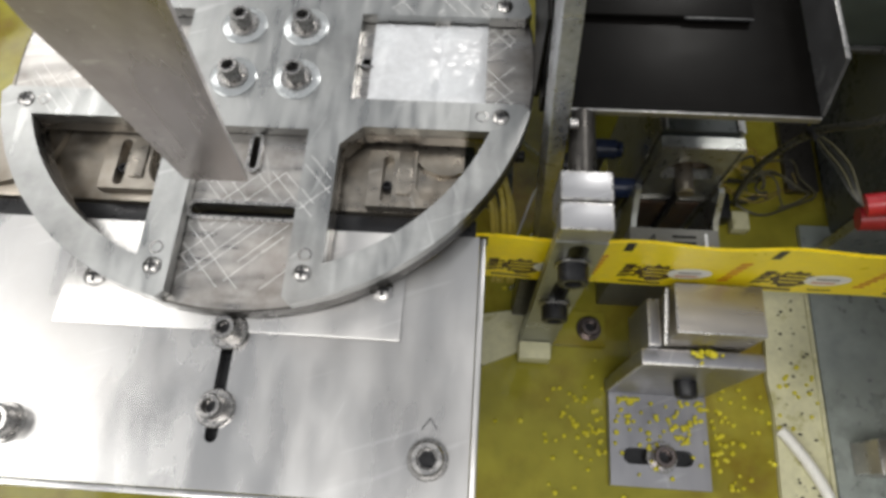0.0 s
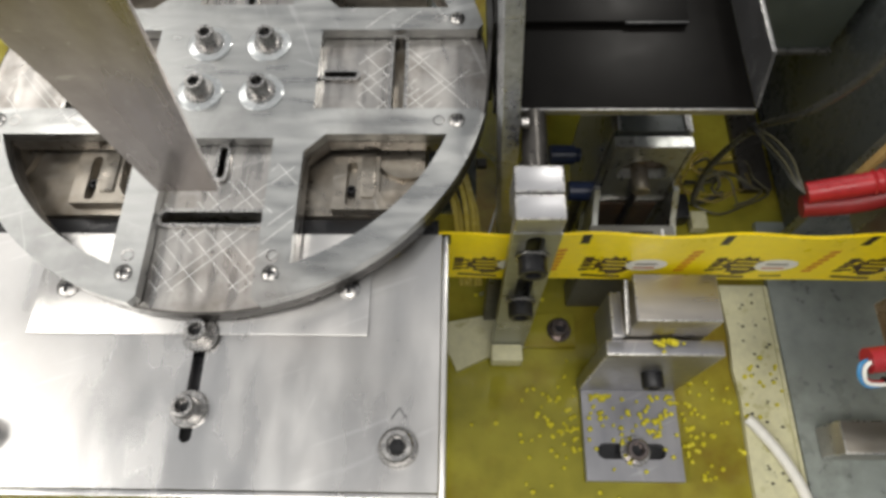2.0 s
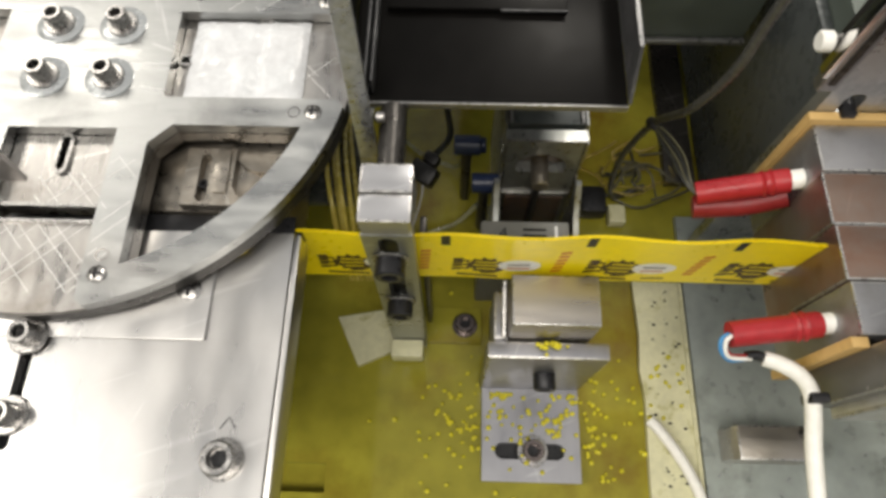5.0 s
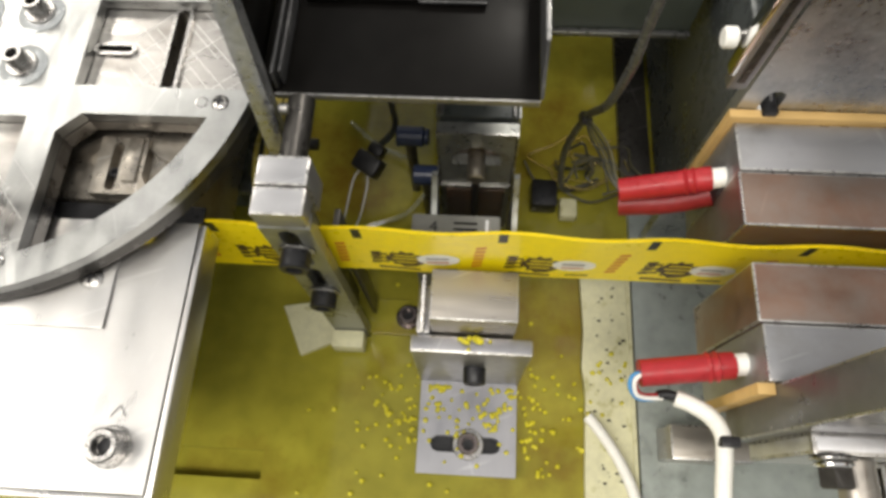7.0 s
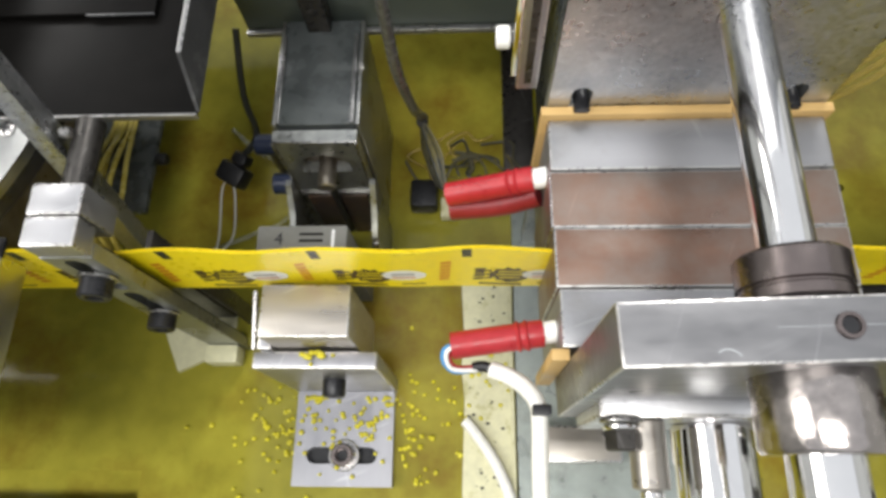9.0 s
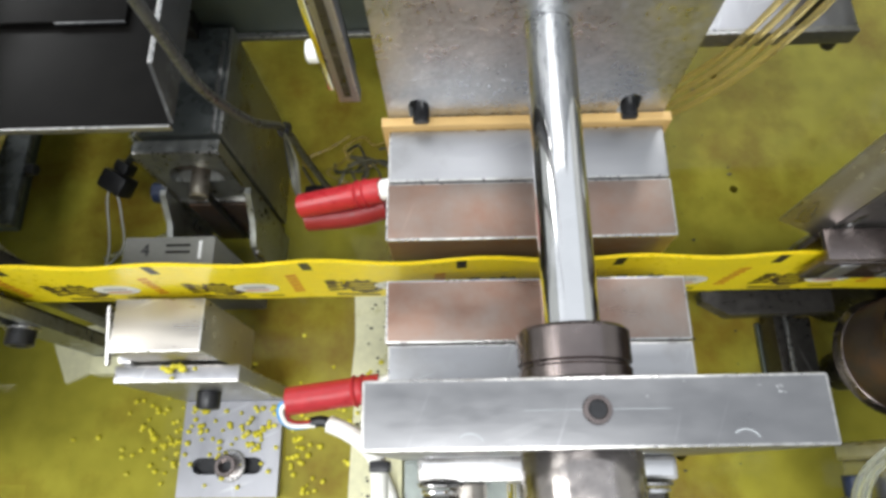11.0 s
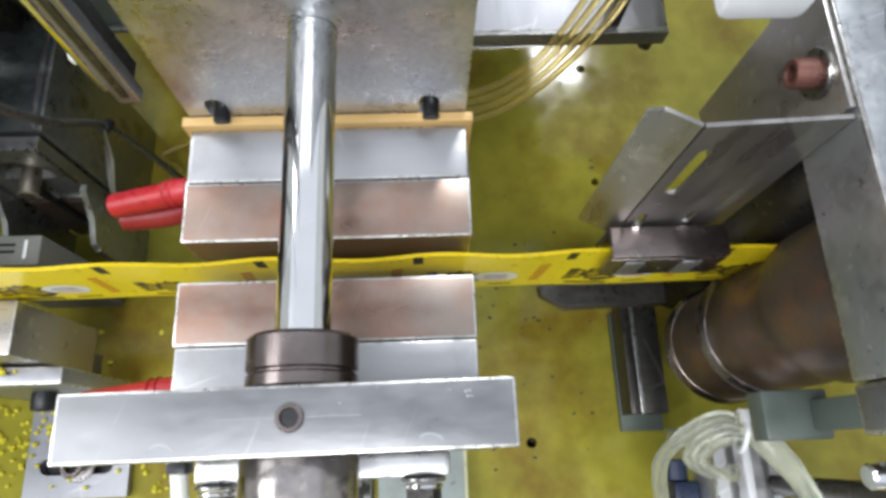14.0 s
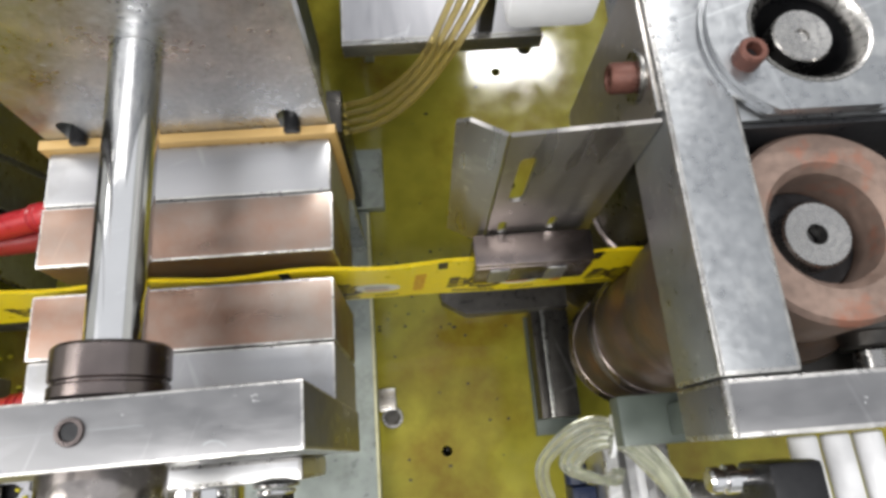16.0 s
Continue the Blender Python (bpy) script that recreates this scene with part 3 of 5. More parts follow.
# ---------- shuttle tray ----------
TZ = 0.1640
tray = thing("shuttle_tray", (-0.03, 0.09, TZ), "dark painted sheet metal shuttle tray with scuffed edges", "tray")
part("tray_floor", box(-0.0800, 0.0165, 0.0625, 0.1500, TZ, TZ + 0.0016, 0.0004), TRAY, tray)
part("front_rim", box(-0.0800, 0.0165, 0.0615, 0.0624, TZ - 0.001, TZ + 0.0020, 0.0002), TRAYEDGE, tray, "thin scuffed front rim")
fl = [(0.0630, TZ + 0.0017), (0.0730, TZ + 0.0210), (0.1500, TZ + 0.0210), (0.1500, TZ + 0.0017)]
part("side_flange", sheet(fl, [], 0, 0.0012, turn=Matrix.Translation((0.0165, 0, 0)) @ Matrix(((0, 0, 1, 0), (1, 0, 0, 0), (0, 1, 0, 0), (0, 0, 0, 1)))), FLANGE, tray, "upright scuffed side flange")
part("flange_edge", box(0.0163, 0.0179, 0.0736, 0.1490, TZ + 0.0207, TZ + 0.0213, 0.0002), TRAYEDGE, tray)
part("end_wall", box(-0.0868, -0.0852, 0.0690, 0.1500, TZ - 0.002, TZ + 0.0400, 0.0004), TRAY, tray, "tall dark end wall")
part("end_bar", box(-0.0846, -0.0803, 0.0640, 0.1500, TZ - 0.004, TZ + 0.0060, 0.0006), TRAY, tray)
part("end_bar", box(-0.0800, -0.0790, 0.0640, 0.1500, TZ + 0.0017, TZ + 0.0110, 0.0003), FLANGE, tray)
part("end_bar", box(-0.0778, -0.0768, 0.0660, 0.1500, TZ + 0.0017, TZ + 0.0095, 0.0003), FLANGE, tray)
part("rear_pad", box(-0.0740, -0.0040, 0.1040, 0.1490, TZ + 0.0018, TZ + 0.0046, 0.0006), TRAY, tray)
part("pad_edge", box(-0.0300, -0.0040, 0.1032, 0.1039, TZ + 0.0036, TZ + 0.0047, 0.0002), FLANGE, tray)
rail = thing("shuttle_rail", (-0.1, 0.147, 0), "dark slide rail behind the turntable", "rail")
part("slide", box(-0.22, 0.05, 0.1405, 0.1515, 0.150, 0.1600, 0.0008), DARKSTEEL, rail)
part("stay", box(-0.0105, 0.0005, 0.1412, 0.1508, 0.0, 0.1498, 0.0008), DARKSTEEL, rail)
chute = thing("upright_bar", (-0.084, 0.06, 0), "scuffed galvanised upright bar beside the turntable", "bar")
BAR = frame_of((-0.0757, 0.0327, 0.085), (-0.0855, 0.0868, 0.305))
part("bar", box(-0.0052, 0.0052, -0.0034, 0.0034, 0.0, 0.255, 0.0008, turn=BAR @ pose(0, 0, 0, 0, 0, 90)), CAST, chute)
part("bar_foot", box(-0.0830, -0.0690, 0.0290, 0.0390, 0.0, 0.0880, 0.001), DARKSTEEL, chute)
part("side_pin", rod((-0.0750, 0.0540, 0.168), (-0.0712, 0.0540, 0.168), 0.0022), BOLT, chute)

# ---------- slotted arm over the film ----------
arm = thing("slotted_arm", (-0.07, 0.015, 0), "slotted aluminium arm bridging the film, with black bolts", "arm")
AX0, AX1 = -0.0782, -0.0600
T_UP = Matrix(((1, 0, 0, 0), (0, 0, -1, 0), (0, 1, 0, 0), (0, 0, 0, 1)))
part("upright", sheet(rect(AX0, AX1, 0.0, 0.1600), [slot((AX0 + AX1) / 2, 0.140, 0.014, 0.0036, 90), slot((AX0 + AX1) / 2, 0.099, 0.016, 0.0036, 90)], 0, 0.0055, turn=Matrix.Translation((0, 0.0165, 0)) @ T_UP), REARSTEEL, arm, "upright bar with two slots")
part("backing", box(AX0 + 0.002, AX1 - 0.002, 0.0167, 0.0185, 0.004, 0.150, 0.0004), BLACK, arm)
part("head", box(AX0, AX1, 0.0112, 0.0218, 0.1602, 0.1710, 0.0010), CARRIER, arm, "machined head block")
part("head", box(AX0, AX1, 0.0221, 0.0335, 0.1500, 0.1712, 0.0010), CARRIER, arm)
part("cross_shaft", rod((-0.0690, 0.0337, 0.162), (-0.0690, 0.062, 0.162), 0.005), DARKSTEEL, arm)
for z in (0.1400, 0.0880):
    part("clamp_ring", rod(((AX0 + AX1) / 2, 0.0109, z), ((AX0 + AX1) / 2, 0.0094, z), 0.0070), BOLT, arm, "bright washer")
    socket_bolt(arm, ((AX0 + AX1) / 2, 0.0093, z), (0, -1, 0), 0.0058, 0.0068, BLACK)
part("foot_block", box(-0.0790, -0.0615, 0.0010, 0.0107, 0.0037, 0.0165, 0.0010), STRIP, arm, "pale block at the foot")
part("foot_plate", sheet([(-0.112, 0.026), (-0.0985, -0.002), (-0.064, 0.014), (-0.070, 0.034)], [], 0.0004, 0.0035), STRIP, arm, "pale skewed foot plate")
# thin dark upright added to draw the dark band beside the arm
part("dark_band_upright", box(-0.0595, -0.0570, 0.0240, 0.0330, 0.0, 0.1300, 0.0006), DARKSTEEL, arm)

# ---------- front film guide bracket ----------
guide = thing("guide_bracket", (0, -0.03, 0), "grey steel angle bracket with an aluminium guide block", "bracket")
part("foot", sheet(rect(-0.0285, 0.0240, -0.0615, -0.0130), [slot(-0.003, -0.0460, 0.0145, 0.0042, 0)], 0.0003, 0.0060), BRACKET, guide, "slotted steel foot")
part("slot_floor", box(-0.022, 0.016, -0.0505, -0.0415, 0.0004, 0.0012, 0), BLACK, guide)
part("upright", box(-0.0295, 0.0250, -0.0128, -0.0052, 0.0003, 0.0815, 0.0010), BRACKET, guide, "upright steel plate")
part("guide_block", box(-0.0205, 0.0165, -0.0040, 0.0180, 0.0400, 0.1050, 0.0008), BLOCK, guide, "satin aluminium guide block")
part("block_spacer", box(-0.0270, -0.0210, -0.0050, 0.0170, 0.0500, 0.0850, 0.001), BRACKET, guide)
part("pin", rod((-0.0235, -0.008, 0.098), (-0.0235, 0.016, 0.1035), 0.0012), BOLT, guide)
part("web", box(-0.0050, 0.0010, -0.0050, 0.012, 0.0003, 0.0398, 0.001), BRACKET, guide)
socket_bolt(guide, (-0.0015, -0.0460, 0.0060), (0, 0, 1), 0.0058, 0.0070, COLLAR, washer=0.0082)
socket_bolt(guide, (0.0000, -0.0130, 0.0480), (0, -1, 0), 0.0055, 0.0080, BLACK)

# ---------- rear guide, drive block and numbered box ----------
rear = thing("rear_guide_block", (-0.003, 0.1, 0), "dark steel rear guide block with a round bore and slot", "guide block")
fr = sheet(rect(-0.0225, 0.0155, 0.0, 0.1080), [arc(-0.0035, 0.0830, 0.0125, -20, 200, 18)], 0, 0.006, turn=Matrix.Translation((0, 0.0890, 0)) @ T_UP)
part("face_plate", fr, REARSTEEL, rear, "bored steel face plate")
part("bore_back", box(-0.018, 0.011, 0.0892, 0.0910, 0.060, 0.100, 0.0003), RUST, rear)
part("plunger", rod((-0.0035, 0.090, 0.0790), (-0.0035, 0.0740, 0.0790), 0.0045), MECH, rear)
part("slot_rod", rod((-0.0035, 0.0800, 0.0730), (-0.0035, 0.0800, 0.012), 0.0018), BLACK, rear)
part("body", box(-0.0215, 0.0145, 0.0912, 0.1480, 0.0, 0.1090, 0.0012), DRIVE, rear, "dark drive body")
for x in (-0.0205, 0.0130):
    part("edge_strip", box(x - 0.0008, x + 0.0008, 0.0915, 0.1390, 0.1091, 0.1104, 0.0003), TRAYEDGE, rear)
for x in (-0.0222, 0.0152):
    part("edge_strip", box(x - 0.0006, x + 0.0006, 0.0820, 0.0829, 0.012, 0.1075, 0.0002), BOLT, rear)
# paler skins put the reflected light of the body's sides into the colour
for x in (-0.0232, 0.0147):
    part("side_sheen_skin", box(x, x + 0.0016, 0.0915, 0.1480, 0.0, 0.1086, 0.0004), REARSTEEL, rear, "paler side skin standing in for light reflected on the drive body")
part("edge_strip", box(-0.0225, 0.0155, 0.0820, 0.0829, 0.0560, 0.0572, 0.0002), BOLT, rear)
part("edge_strip", box(-0.0225, 0.0155, 0.0822, 0.0832, 0.1076, 0.1086, 0.0002), BOLT, rear)
SIDE = [(0.0560, 0.0), (0.0822, 0.0), (0.0822, 0.0720), (0.0790, 0.0725), (0.0680, 0.0610), (0.0600, 0.0580), (0.0570, 0.0560), (0.0560, 0.0520)]
YZX = Matrix(((0, 0, 1, 0), (1, 0, 0, 0), (0, 1, 0, 0), (0, 0, 0, 1)))
for x in (-0.0258, 0.0160):
    side = part("side_plate", sheet(SIDE, [], 0, 0.0028, turn=Matrix.Translation((x, 0, 0)) @ YZX), REARSTEEL, rear, "cranked steel side plate")
    part("bright_edge", box(x - 0.0001, x + 0.0029, 0.0552, 0.0559, 0.0100, 0.0520, 0.0002), BOLT, side)
part("lower_panel", box(-0.0190, -0.0050, 0.0812, 0.0822, 0.0040, 0.0545, 0.0004), RUST, rear, "brown lower panel")
part("lower_panel", box(-0.0020, 0.0120, 0.0812, 0.0822, 0.0040, 0.0545, 0.0004), RUST, rear, "brown lower panel")
num = thing("numbered_box", (-0.012, 0.05, 0), "grey sensor box marked 4 below the guide block", "sensor box")
part("case", box(-0.0330, 0.0090, 0.0390, 0.0530, 0.0, 0.0840, 0.0012), LABEL, num)
txt = bpy.data.curves.new("number_text", "FONT")
txt.body, txt.size, txt.extrude, txt.align_x, txt.align_y = "4", 0.0085, 0.0001, "CENTER", "CENTER"
tob = new("number_text", txt)
tob.location = (-0.0205, 0.0455, 0.0842)
dg = bpy.context.evaluated_depsgraph_get()
tm = bpy.data.meshes.new_from_object(tob.evaluated_get(dg))
bpy.data.objects.remove(tob)
for v in tm.vertices:
    v.co += Vector((-0.0225, 0.0460, 0.0842)) - Vector((-0.012, 0.05, 0))
tm.materials.append(BLACK)
tx = new("number_mark", tm)
tx.parent = num
ROOT[tx] = ROOT[num]
tagged(tx, "black painted figure 4")
for i in range(2):
    part("text_bar", box(-0.0130, -0.0020, 0.0480 - 0.0032 * i, 0.0490 - 0.0032 * i, 0.0841, 0.0844, 0), TRAY, num)
part("white_tick", box(0.0020, 0.0034, 0.0420, 0.0505, 0.0841, 0.0844, 0), SACHET, num)

# ---------- film ----------
PITCH = 0.0567
film = thing("packaging_film", (0, 0.021, 0.09), "yellow printed packaging film folded upright, running along the line", "film")
X0, X1, FZ0, FZ1, FY = -0.52, 0.42, 0.0912, 0.1398, 0.0212


def film_y(x, z):
    u = (x + 0.103) / PITCH
    top = (z - FZ0) / (FZ1 - FZ0)
    return FY + 0.0006 * math.sin(2 * math.pi * u + 0.6) * top ** 2 + 0.0006 * noise.noise(Vector((x * 30, z * 25, 0.4))) - 0.0012 * top


def film_z(x, z):
    top = (z - FZ0) / (FZ1 - FZ0)
    return z + (0.0008 * math.sin(2 * math.pi * (x + 0.103) / PITCH + 1.9) + 0.0006 * noise.noise(Vector((x * 40, 0, 3)))) * top


def film_layer(off, shift=0.0):
    b = bmesh.new()
    nx, nz = 330, 10
    grid = [[b.verts.new((x, film_y(x, z) + off + shift * ((z - FZ0) / (FZ1 - FZ0)) ** 2, film_z(x, z))) for z in np.linspace(FZ0, FZ1, nz)] for x in np.linspace(X0, X1, nx)]
    back = [[b.verts.new(v.co + Vector((0, 0.00025, 0))) for v in row] for row in grid]
    for i in range(nx - 1):
        for j in range(nz - 1):
            b.faces.new((grid[i][j], grid[i + 1][j], grid[i + 1][j + 1], grid[i][j + 1]))
            b.faces.new((back[i][j], back[i][j + 1], back[i + 1][j + 1], back[i + 1][j]))
        b.faces.new((grid[i][-1], grid[i + 1][-1], back[i + 1][-1], back[i][-1]))
        b.faces.new((grid[i][0], back[i][0], back[i + 1][0], grid[i + 1][0]))
    return b


part("front_web", film_layer(0.0), FILM, film)
part("back_web", film_layer(0.0004, 0.0004), FILM, film)


def print_patch(loop, lift=0.0001, n=4):
    """A printed shape that follows the film: loop in (along, height)."""
    b = bmesh.new()
    vs = [b.verts.new((x, 0, z)) for x, z in loop]
    b.faces.new(vs)
    bmesh.ops.triangulate(b, faces=b.faces)
    bmesh.ops.subdivide_edges(b, edges=b.edges, cuts=n)
    for v in b.verts:
        x, z = v.co.x, v.co.z
        v.co = Vector((x, film_y(x, z) - lift, film_z(x, z)))
    return b


k0 = -7
for k in range(k0, 9):
    m = -0.103 + PITCH * k
    if not X0 + 0.06 < m < X1 - 0.06:
        continue
    part("register_mark", print_patch([(m - 0.0018, FZ1 - 0.0095), (m + 0.0018, FZ1 - 0.0095), (m + 0.0018, FZ1 - 0.0004), (m - 0.0018, FZ1 - 0.0004)]), BLACK, film)
    c, h = m + 0.30 * PITCH, FZ0 + 0.0172
    star = [(c + (0.0074 + 0.0011 * (-1) ** i) * math.cos(i * math.pi / 11), h + (0.0094 + 0.0013 * (-1) ** i) * math.sin(i * math.pi / 11)) for i in range(22)]
    part("print_badge", print_patch(star, 0.00010), INK, film)
    for a, w in ((0.0046, 0.0046), (0.0006, 0.0056), (-0.0038, 0.0042)):
        part("badge_bar", print_patch([(c - w, h + a - 0.0006), (c + w, h + a - 0.0006), (c + w, h + a + 0.0008), (c - w, h + a + 0.0008)], 0.00022, 1), FILM, film)
    for a in (0.0052, 0.0004, -0.0044):
        part("badge_tail", print_patch([(c - 0.0138, h + a - 0.0010), (c - 0.0072, h + a - 0.0012), (c - 0.0072, h + a + 0.0012), (c - 0.0138, h + a + 0.0004)], 0.0001, 1), INK, film)
    part("badge_underline", print_patch([(c - 0.0125, h - 0.0136), (c + 0.0055, h - 0.0150), (c + 0.0055, h - 0.0124), (c - 0.0125, h - 0.0110)], 0.0001, 1), INK, film)
    c2 = m + 0.545 * PITCH
    part("print_oval", print_patch([(c2 + 0.0092 * math.cos(i * math.pi / 9), h + 0.0010 + 0.0070 * math.sin(i * math.pi / 9)) for i in range(18)], 0.00012), WHITEINK, film)
    for j in (-1, 1):
        part("oval_bar", print_patch([(c2 - 0.0050, h + 0.0022 * j - 0.0006), (c2 + 0.0045, h + 0.0022 * j - 0.0006), (c2 + 0.0045, h + 0.0022 * j + 0.0009), (c2 - 0.0050, h + 0.0022 * j + 0.0009)], 0.00024, 1), REDINK if j < 0 else LABEL, film)
    part("small_print", print_patch([(c2 - 0.002, h - 0.0130), (c2 + 0.008, h - 0.0130), (c2 + 0.008, h - 0.0112), (c2 - 0.002, h - 0.0112)], 0.0001, 1), INK, film)
    for off, mat, n in ((0.075, INK, 4), (0.83, REDINK, 6)):
        for j in range(n):
            x, z = m + off * PITCH + 0.0003 * j, FZ0 + 0.010 + 0.0042 * j
            part("print_mark", print_patch([(x - 0.0021, z), (x + 0.0021, z + 0.0008), (x + 0.0021, z + 0.0032), (x - 0.0021, z + 0.0024)], 0.0001, 1), mat, film)

# ---------- press: rear jaw, fixed ----------
press = thing("press_rear_jaw", (0.145, 0.07, 0), "rear heated sealing jaw bolted to a mottled upright plate", "sealing jaw")
JX0, JX1, JZ0, JZ1 = 0.0950, 0.1955, 0.0850, 0.1460
part("upright_plate", sheet(rect(0.0950, 0.1955, 0.005, 0.3000), [arc(0.1476, 0.1965, 0.0074, 0, 345, 23)] + [slot(x, 0.1520, 0.0045, 0.0037, 90) for x in (0.1065, 0.1820)] + [slot(x, 0.1455, 0.0014, 0.0028, 90) for x in (0.1215, 0.1700)],
     0, 0.0060, turn=Matrix.Translation((0, 0.0795, 0)) @ T_UP), CAST, press, "mottled galvanised upright plate")
for x in (0.1065, 0.1820):
    part("jaw_bolt", rod((x + 0.0006, 0.0790, 0.1500), (x + 0.0006, 0.0700, 0.1500), 0.0030), BLACK, press)
part("insulator", box(0.0925, 0.1980, 0.0695, 0.0732, JZ0, 0.1490, 0.0004), BAKELITE, press, "tan bakelite insulating sheet")
part("jaw_carrier", box(JX0, JX1, 0.0485, 0.0692, JZ0, JZ1, 0.0008), CARRIER, press, "grey aluminium carrier block")
part("jaw_face", box(JX0 - 0.0006, JX1 + 0.0004, 0.0262, 0.0482, JZ0, JZ1 - 0.0004, 0.0008), COPPER, press, "heat-tinted brown jaw block")


def heater(parent, tip, left, r=0.0050):
    tip, left = Vector(tip), Vector(left)
    way = (left - tip).normalized()
    h = part("heater_sleeve", pipe([tip + way * 0.004, tip + way * 0.0085 + Vector((0, 0, 0.0003)), tip.lerp(left, 0.4), tip.lerp(left, 0.7), left], r, 16), RED, parent, "red silicone heater sleeve")
    for f in (0.24, 0.32):
        part("sleeve_fold", lathe(tip.lerp(left, f), left, [(r, 0), (r + 0.0008, 0.0008), (r, 0.0018)], 20), RED, h)
    part("heater_tip", rod(tip - way * 0.002, tip + way * 0.0048, r * 0.82), CERAMIC, parent, "white ceramic heater tip")
    return h


heater(press, (0.0945, 0.0530, 0.131), (0.0570, 0.0520, 0.118))
part("lower_sleeve", pipe([(0.0930, 0.0500, 0.122), (0.078, 0.0490, 0.115), (0.0580, 0.0495, 0.110)], 0.0050, 14), DARKRED, press, "second red heater sleeve")

# unseen block, added to keep the rear lamp's glare off the bed
part("glare_block", box(0.1125, 0.1720, 0.0797, 0.2100, 0.005, 0.1600, 0.002), HOUSING, press, "unseen dark block behind the plate, added to stop lamp glare")

# ---------- press: front carriage, moving ----------
OPEN = Vector((0.148, -0.02, 0))
car = thing("press_front_jaw", OPEN, "front heated sealing jaw carriage on chrome guide rods", "sealing jaw")
plate = part("cross_plate", box(0.0985, 0.1978, -0.0455, -0.0305, 0.1000, 0.2150, 0.0007), PLATE, car, "thick grey aluminium cross plate")
part("jaw_carrier", box(JX0 + 0.001, JX1, -0.0303, -0.0104, JZ0, JZ1, 0.0008), CARRIER, car, "grey aluminium carrier block")
part("jaw_face", box(JX0, JX1 + 0.0002, -0.0100, 0.0118, JZ0, JZ1, 0.0008), COPPER, car, "heat-tinted brown jaw block")
part("insulator", box(0.0925, 0.0984, -0.0345, -0.0306, JZ0, JZ1 - 0.0010, 0.0003), BAKELITE, car)
RX, RZ = 0.1476, 0.1965
part("guide_rod", rod((RX, -0.0304, RZ), (RX, 0.2600, RZ), 0.0072), CHROME, car, "polished chrome guide rod")
part("collar", lathe((RX, -0.0303, RZ), (RX, 0, RZ), [(0.0074, 0), (0.0131, 0), (0.0137, 0.0006), (0.0137, 0.0032), (0.0131, 0.0037), (0.0131, 0.0042), (0.0138, 0.0047), (0.0138, 0.0121), (0.0130, 0.0130), (0.0074, 0.0130)], 40), COLLAR, car, "brown oxide shaft collar")
part("set_screw", lathe((0.1485, -0.0375, 0.2150), (0.1485, -0.0375, 1), [(0.0019, 0.0002), (0.0021, 0.0008), (0.0030, 0.0008), (0.0032, 0)], 24), COLLAR, plate, "brown hollow set screw")
part("screw_socket", rod((0.1485, -0.0375, 0.2150), (0.1485, -0.0375, 0.2153), 0.0019, 0), BLACK, plate)
part("scribed_line", box(0.1330, 0.1640, -0.03752, -0.03740, 0.2150, 0.21508, 0), WASHER, plate)
for x in (0.1215, 0.1785):
    part("tool_mark", sheet(arc(x, -0.0452, 0.0034, 30, 130, 10) + arc(x, -0.0452, 0.0031, 130, 30, 10), [], 0.21502, 0.21508), WASHER, plate)
part("bushing", lathe((RX, -0.0456, RZ), (RX, -1, RZ), [(0, 0), (0.0136, 0), (0.0140, 0.0008), (0.0140, 0.0185), (0.0132, 0.0198), (0.0072, 0.0200)], 40), BUSH, car, "brown steel bushing")
part("front_rod", rod((RX, -0.0640, RZ), (RX, -0.30, RZ), 0.0085), CHROME, car, "chrome front rod")
part("cylinder_flange", box(0.1060, 0.1850, -0.0530, -0.0457, 0.1000, 0.1480, 0.0015), ALU, car, "aluminium cylinder flange")
part("cylinder", rod((RX, -0.0532, 0.1250), (RX, -0.32, 0.1250), 0.0135), CHROME, car, "bright pneumatic cylinder")
part("side_rod", rod((0.1215, -0.0532, 0.1420), (0.1215, -0.0740, 0.1420), 0.0058), BLOCK, car)
part("side_rod", rod((0.1215, -0.0741, 0.1420), (0.1215, -0.30, 0.1420), 0.0036), CHROME, car)
for x in (0.1130, 0.1765):
    part("washer", rod((x, -0.0531, 0.1460), (x, -0.0545, 0.1460), 0.0070), BOLT, car)
    part("spring_washer", rod((x, -0.0549, 0.1460), (x, -0.0565, 0.1460), 0.0060), CHROME, car)
    part("hex_nut", lathe((x, -0.0566, 0.1460), (x, -1, 0.1460), [(0, 0), (0.0054, 0), (0.0054, 0.0056), (0.0046, 0.0062), (0, 0.0062)], 6), DARKSTEEL, car)
heater(car, (0.0955, -0.0215, 0.1290), (0.0590, -0.0260, 0.1260))
part("wire", pipe([(0.0595, -0.0258, 0.1265), (0.0562, -0.0275, 0.1262), (0.0560, -0.0315, 0.1240), (0.0600, -0.0345, 0.1210), (0.0680, -0.0335, 0.1200)], 0.0009, 8), WIREBLUE, car, "blue heater wire")
part("wire", pipe([(0.0600, -0.0270, 0.1245), (0.0580, -0.0300, 0.1240), (0.0605, -0.0330, 0.1220), (0.0680, -0.0325, 0.1205)], 0.0008, 8), RED, car)
part("wire", pipe([(0.0605, -0.0262, 0.1285), (0.0570, -0.0290, 0.1270), (0.0590, -0.0338, 0.1230), (0.0680, -0.0340, 0.1215)], 0.0008, 8), WHITE, car)
part("wire_boot", pipe([(0.0665, -0.0330, 0.1208), (0.0700, -0.0325, 0.1210), (0.0735, -0.0335, 0.1210)], 0.0020, 10), BLACK, car)
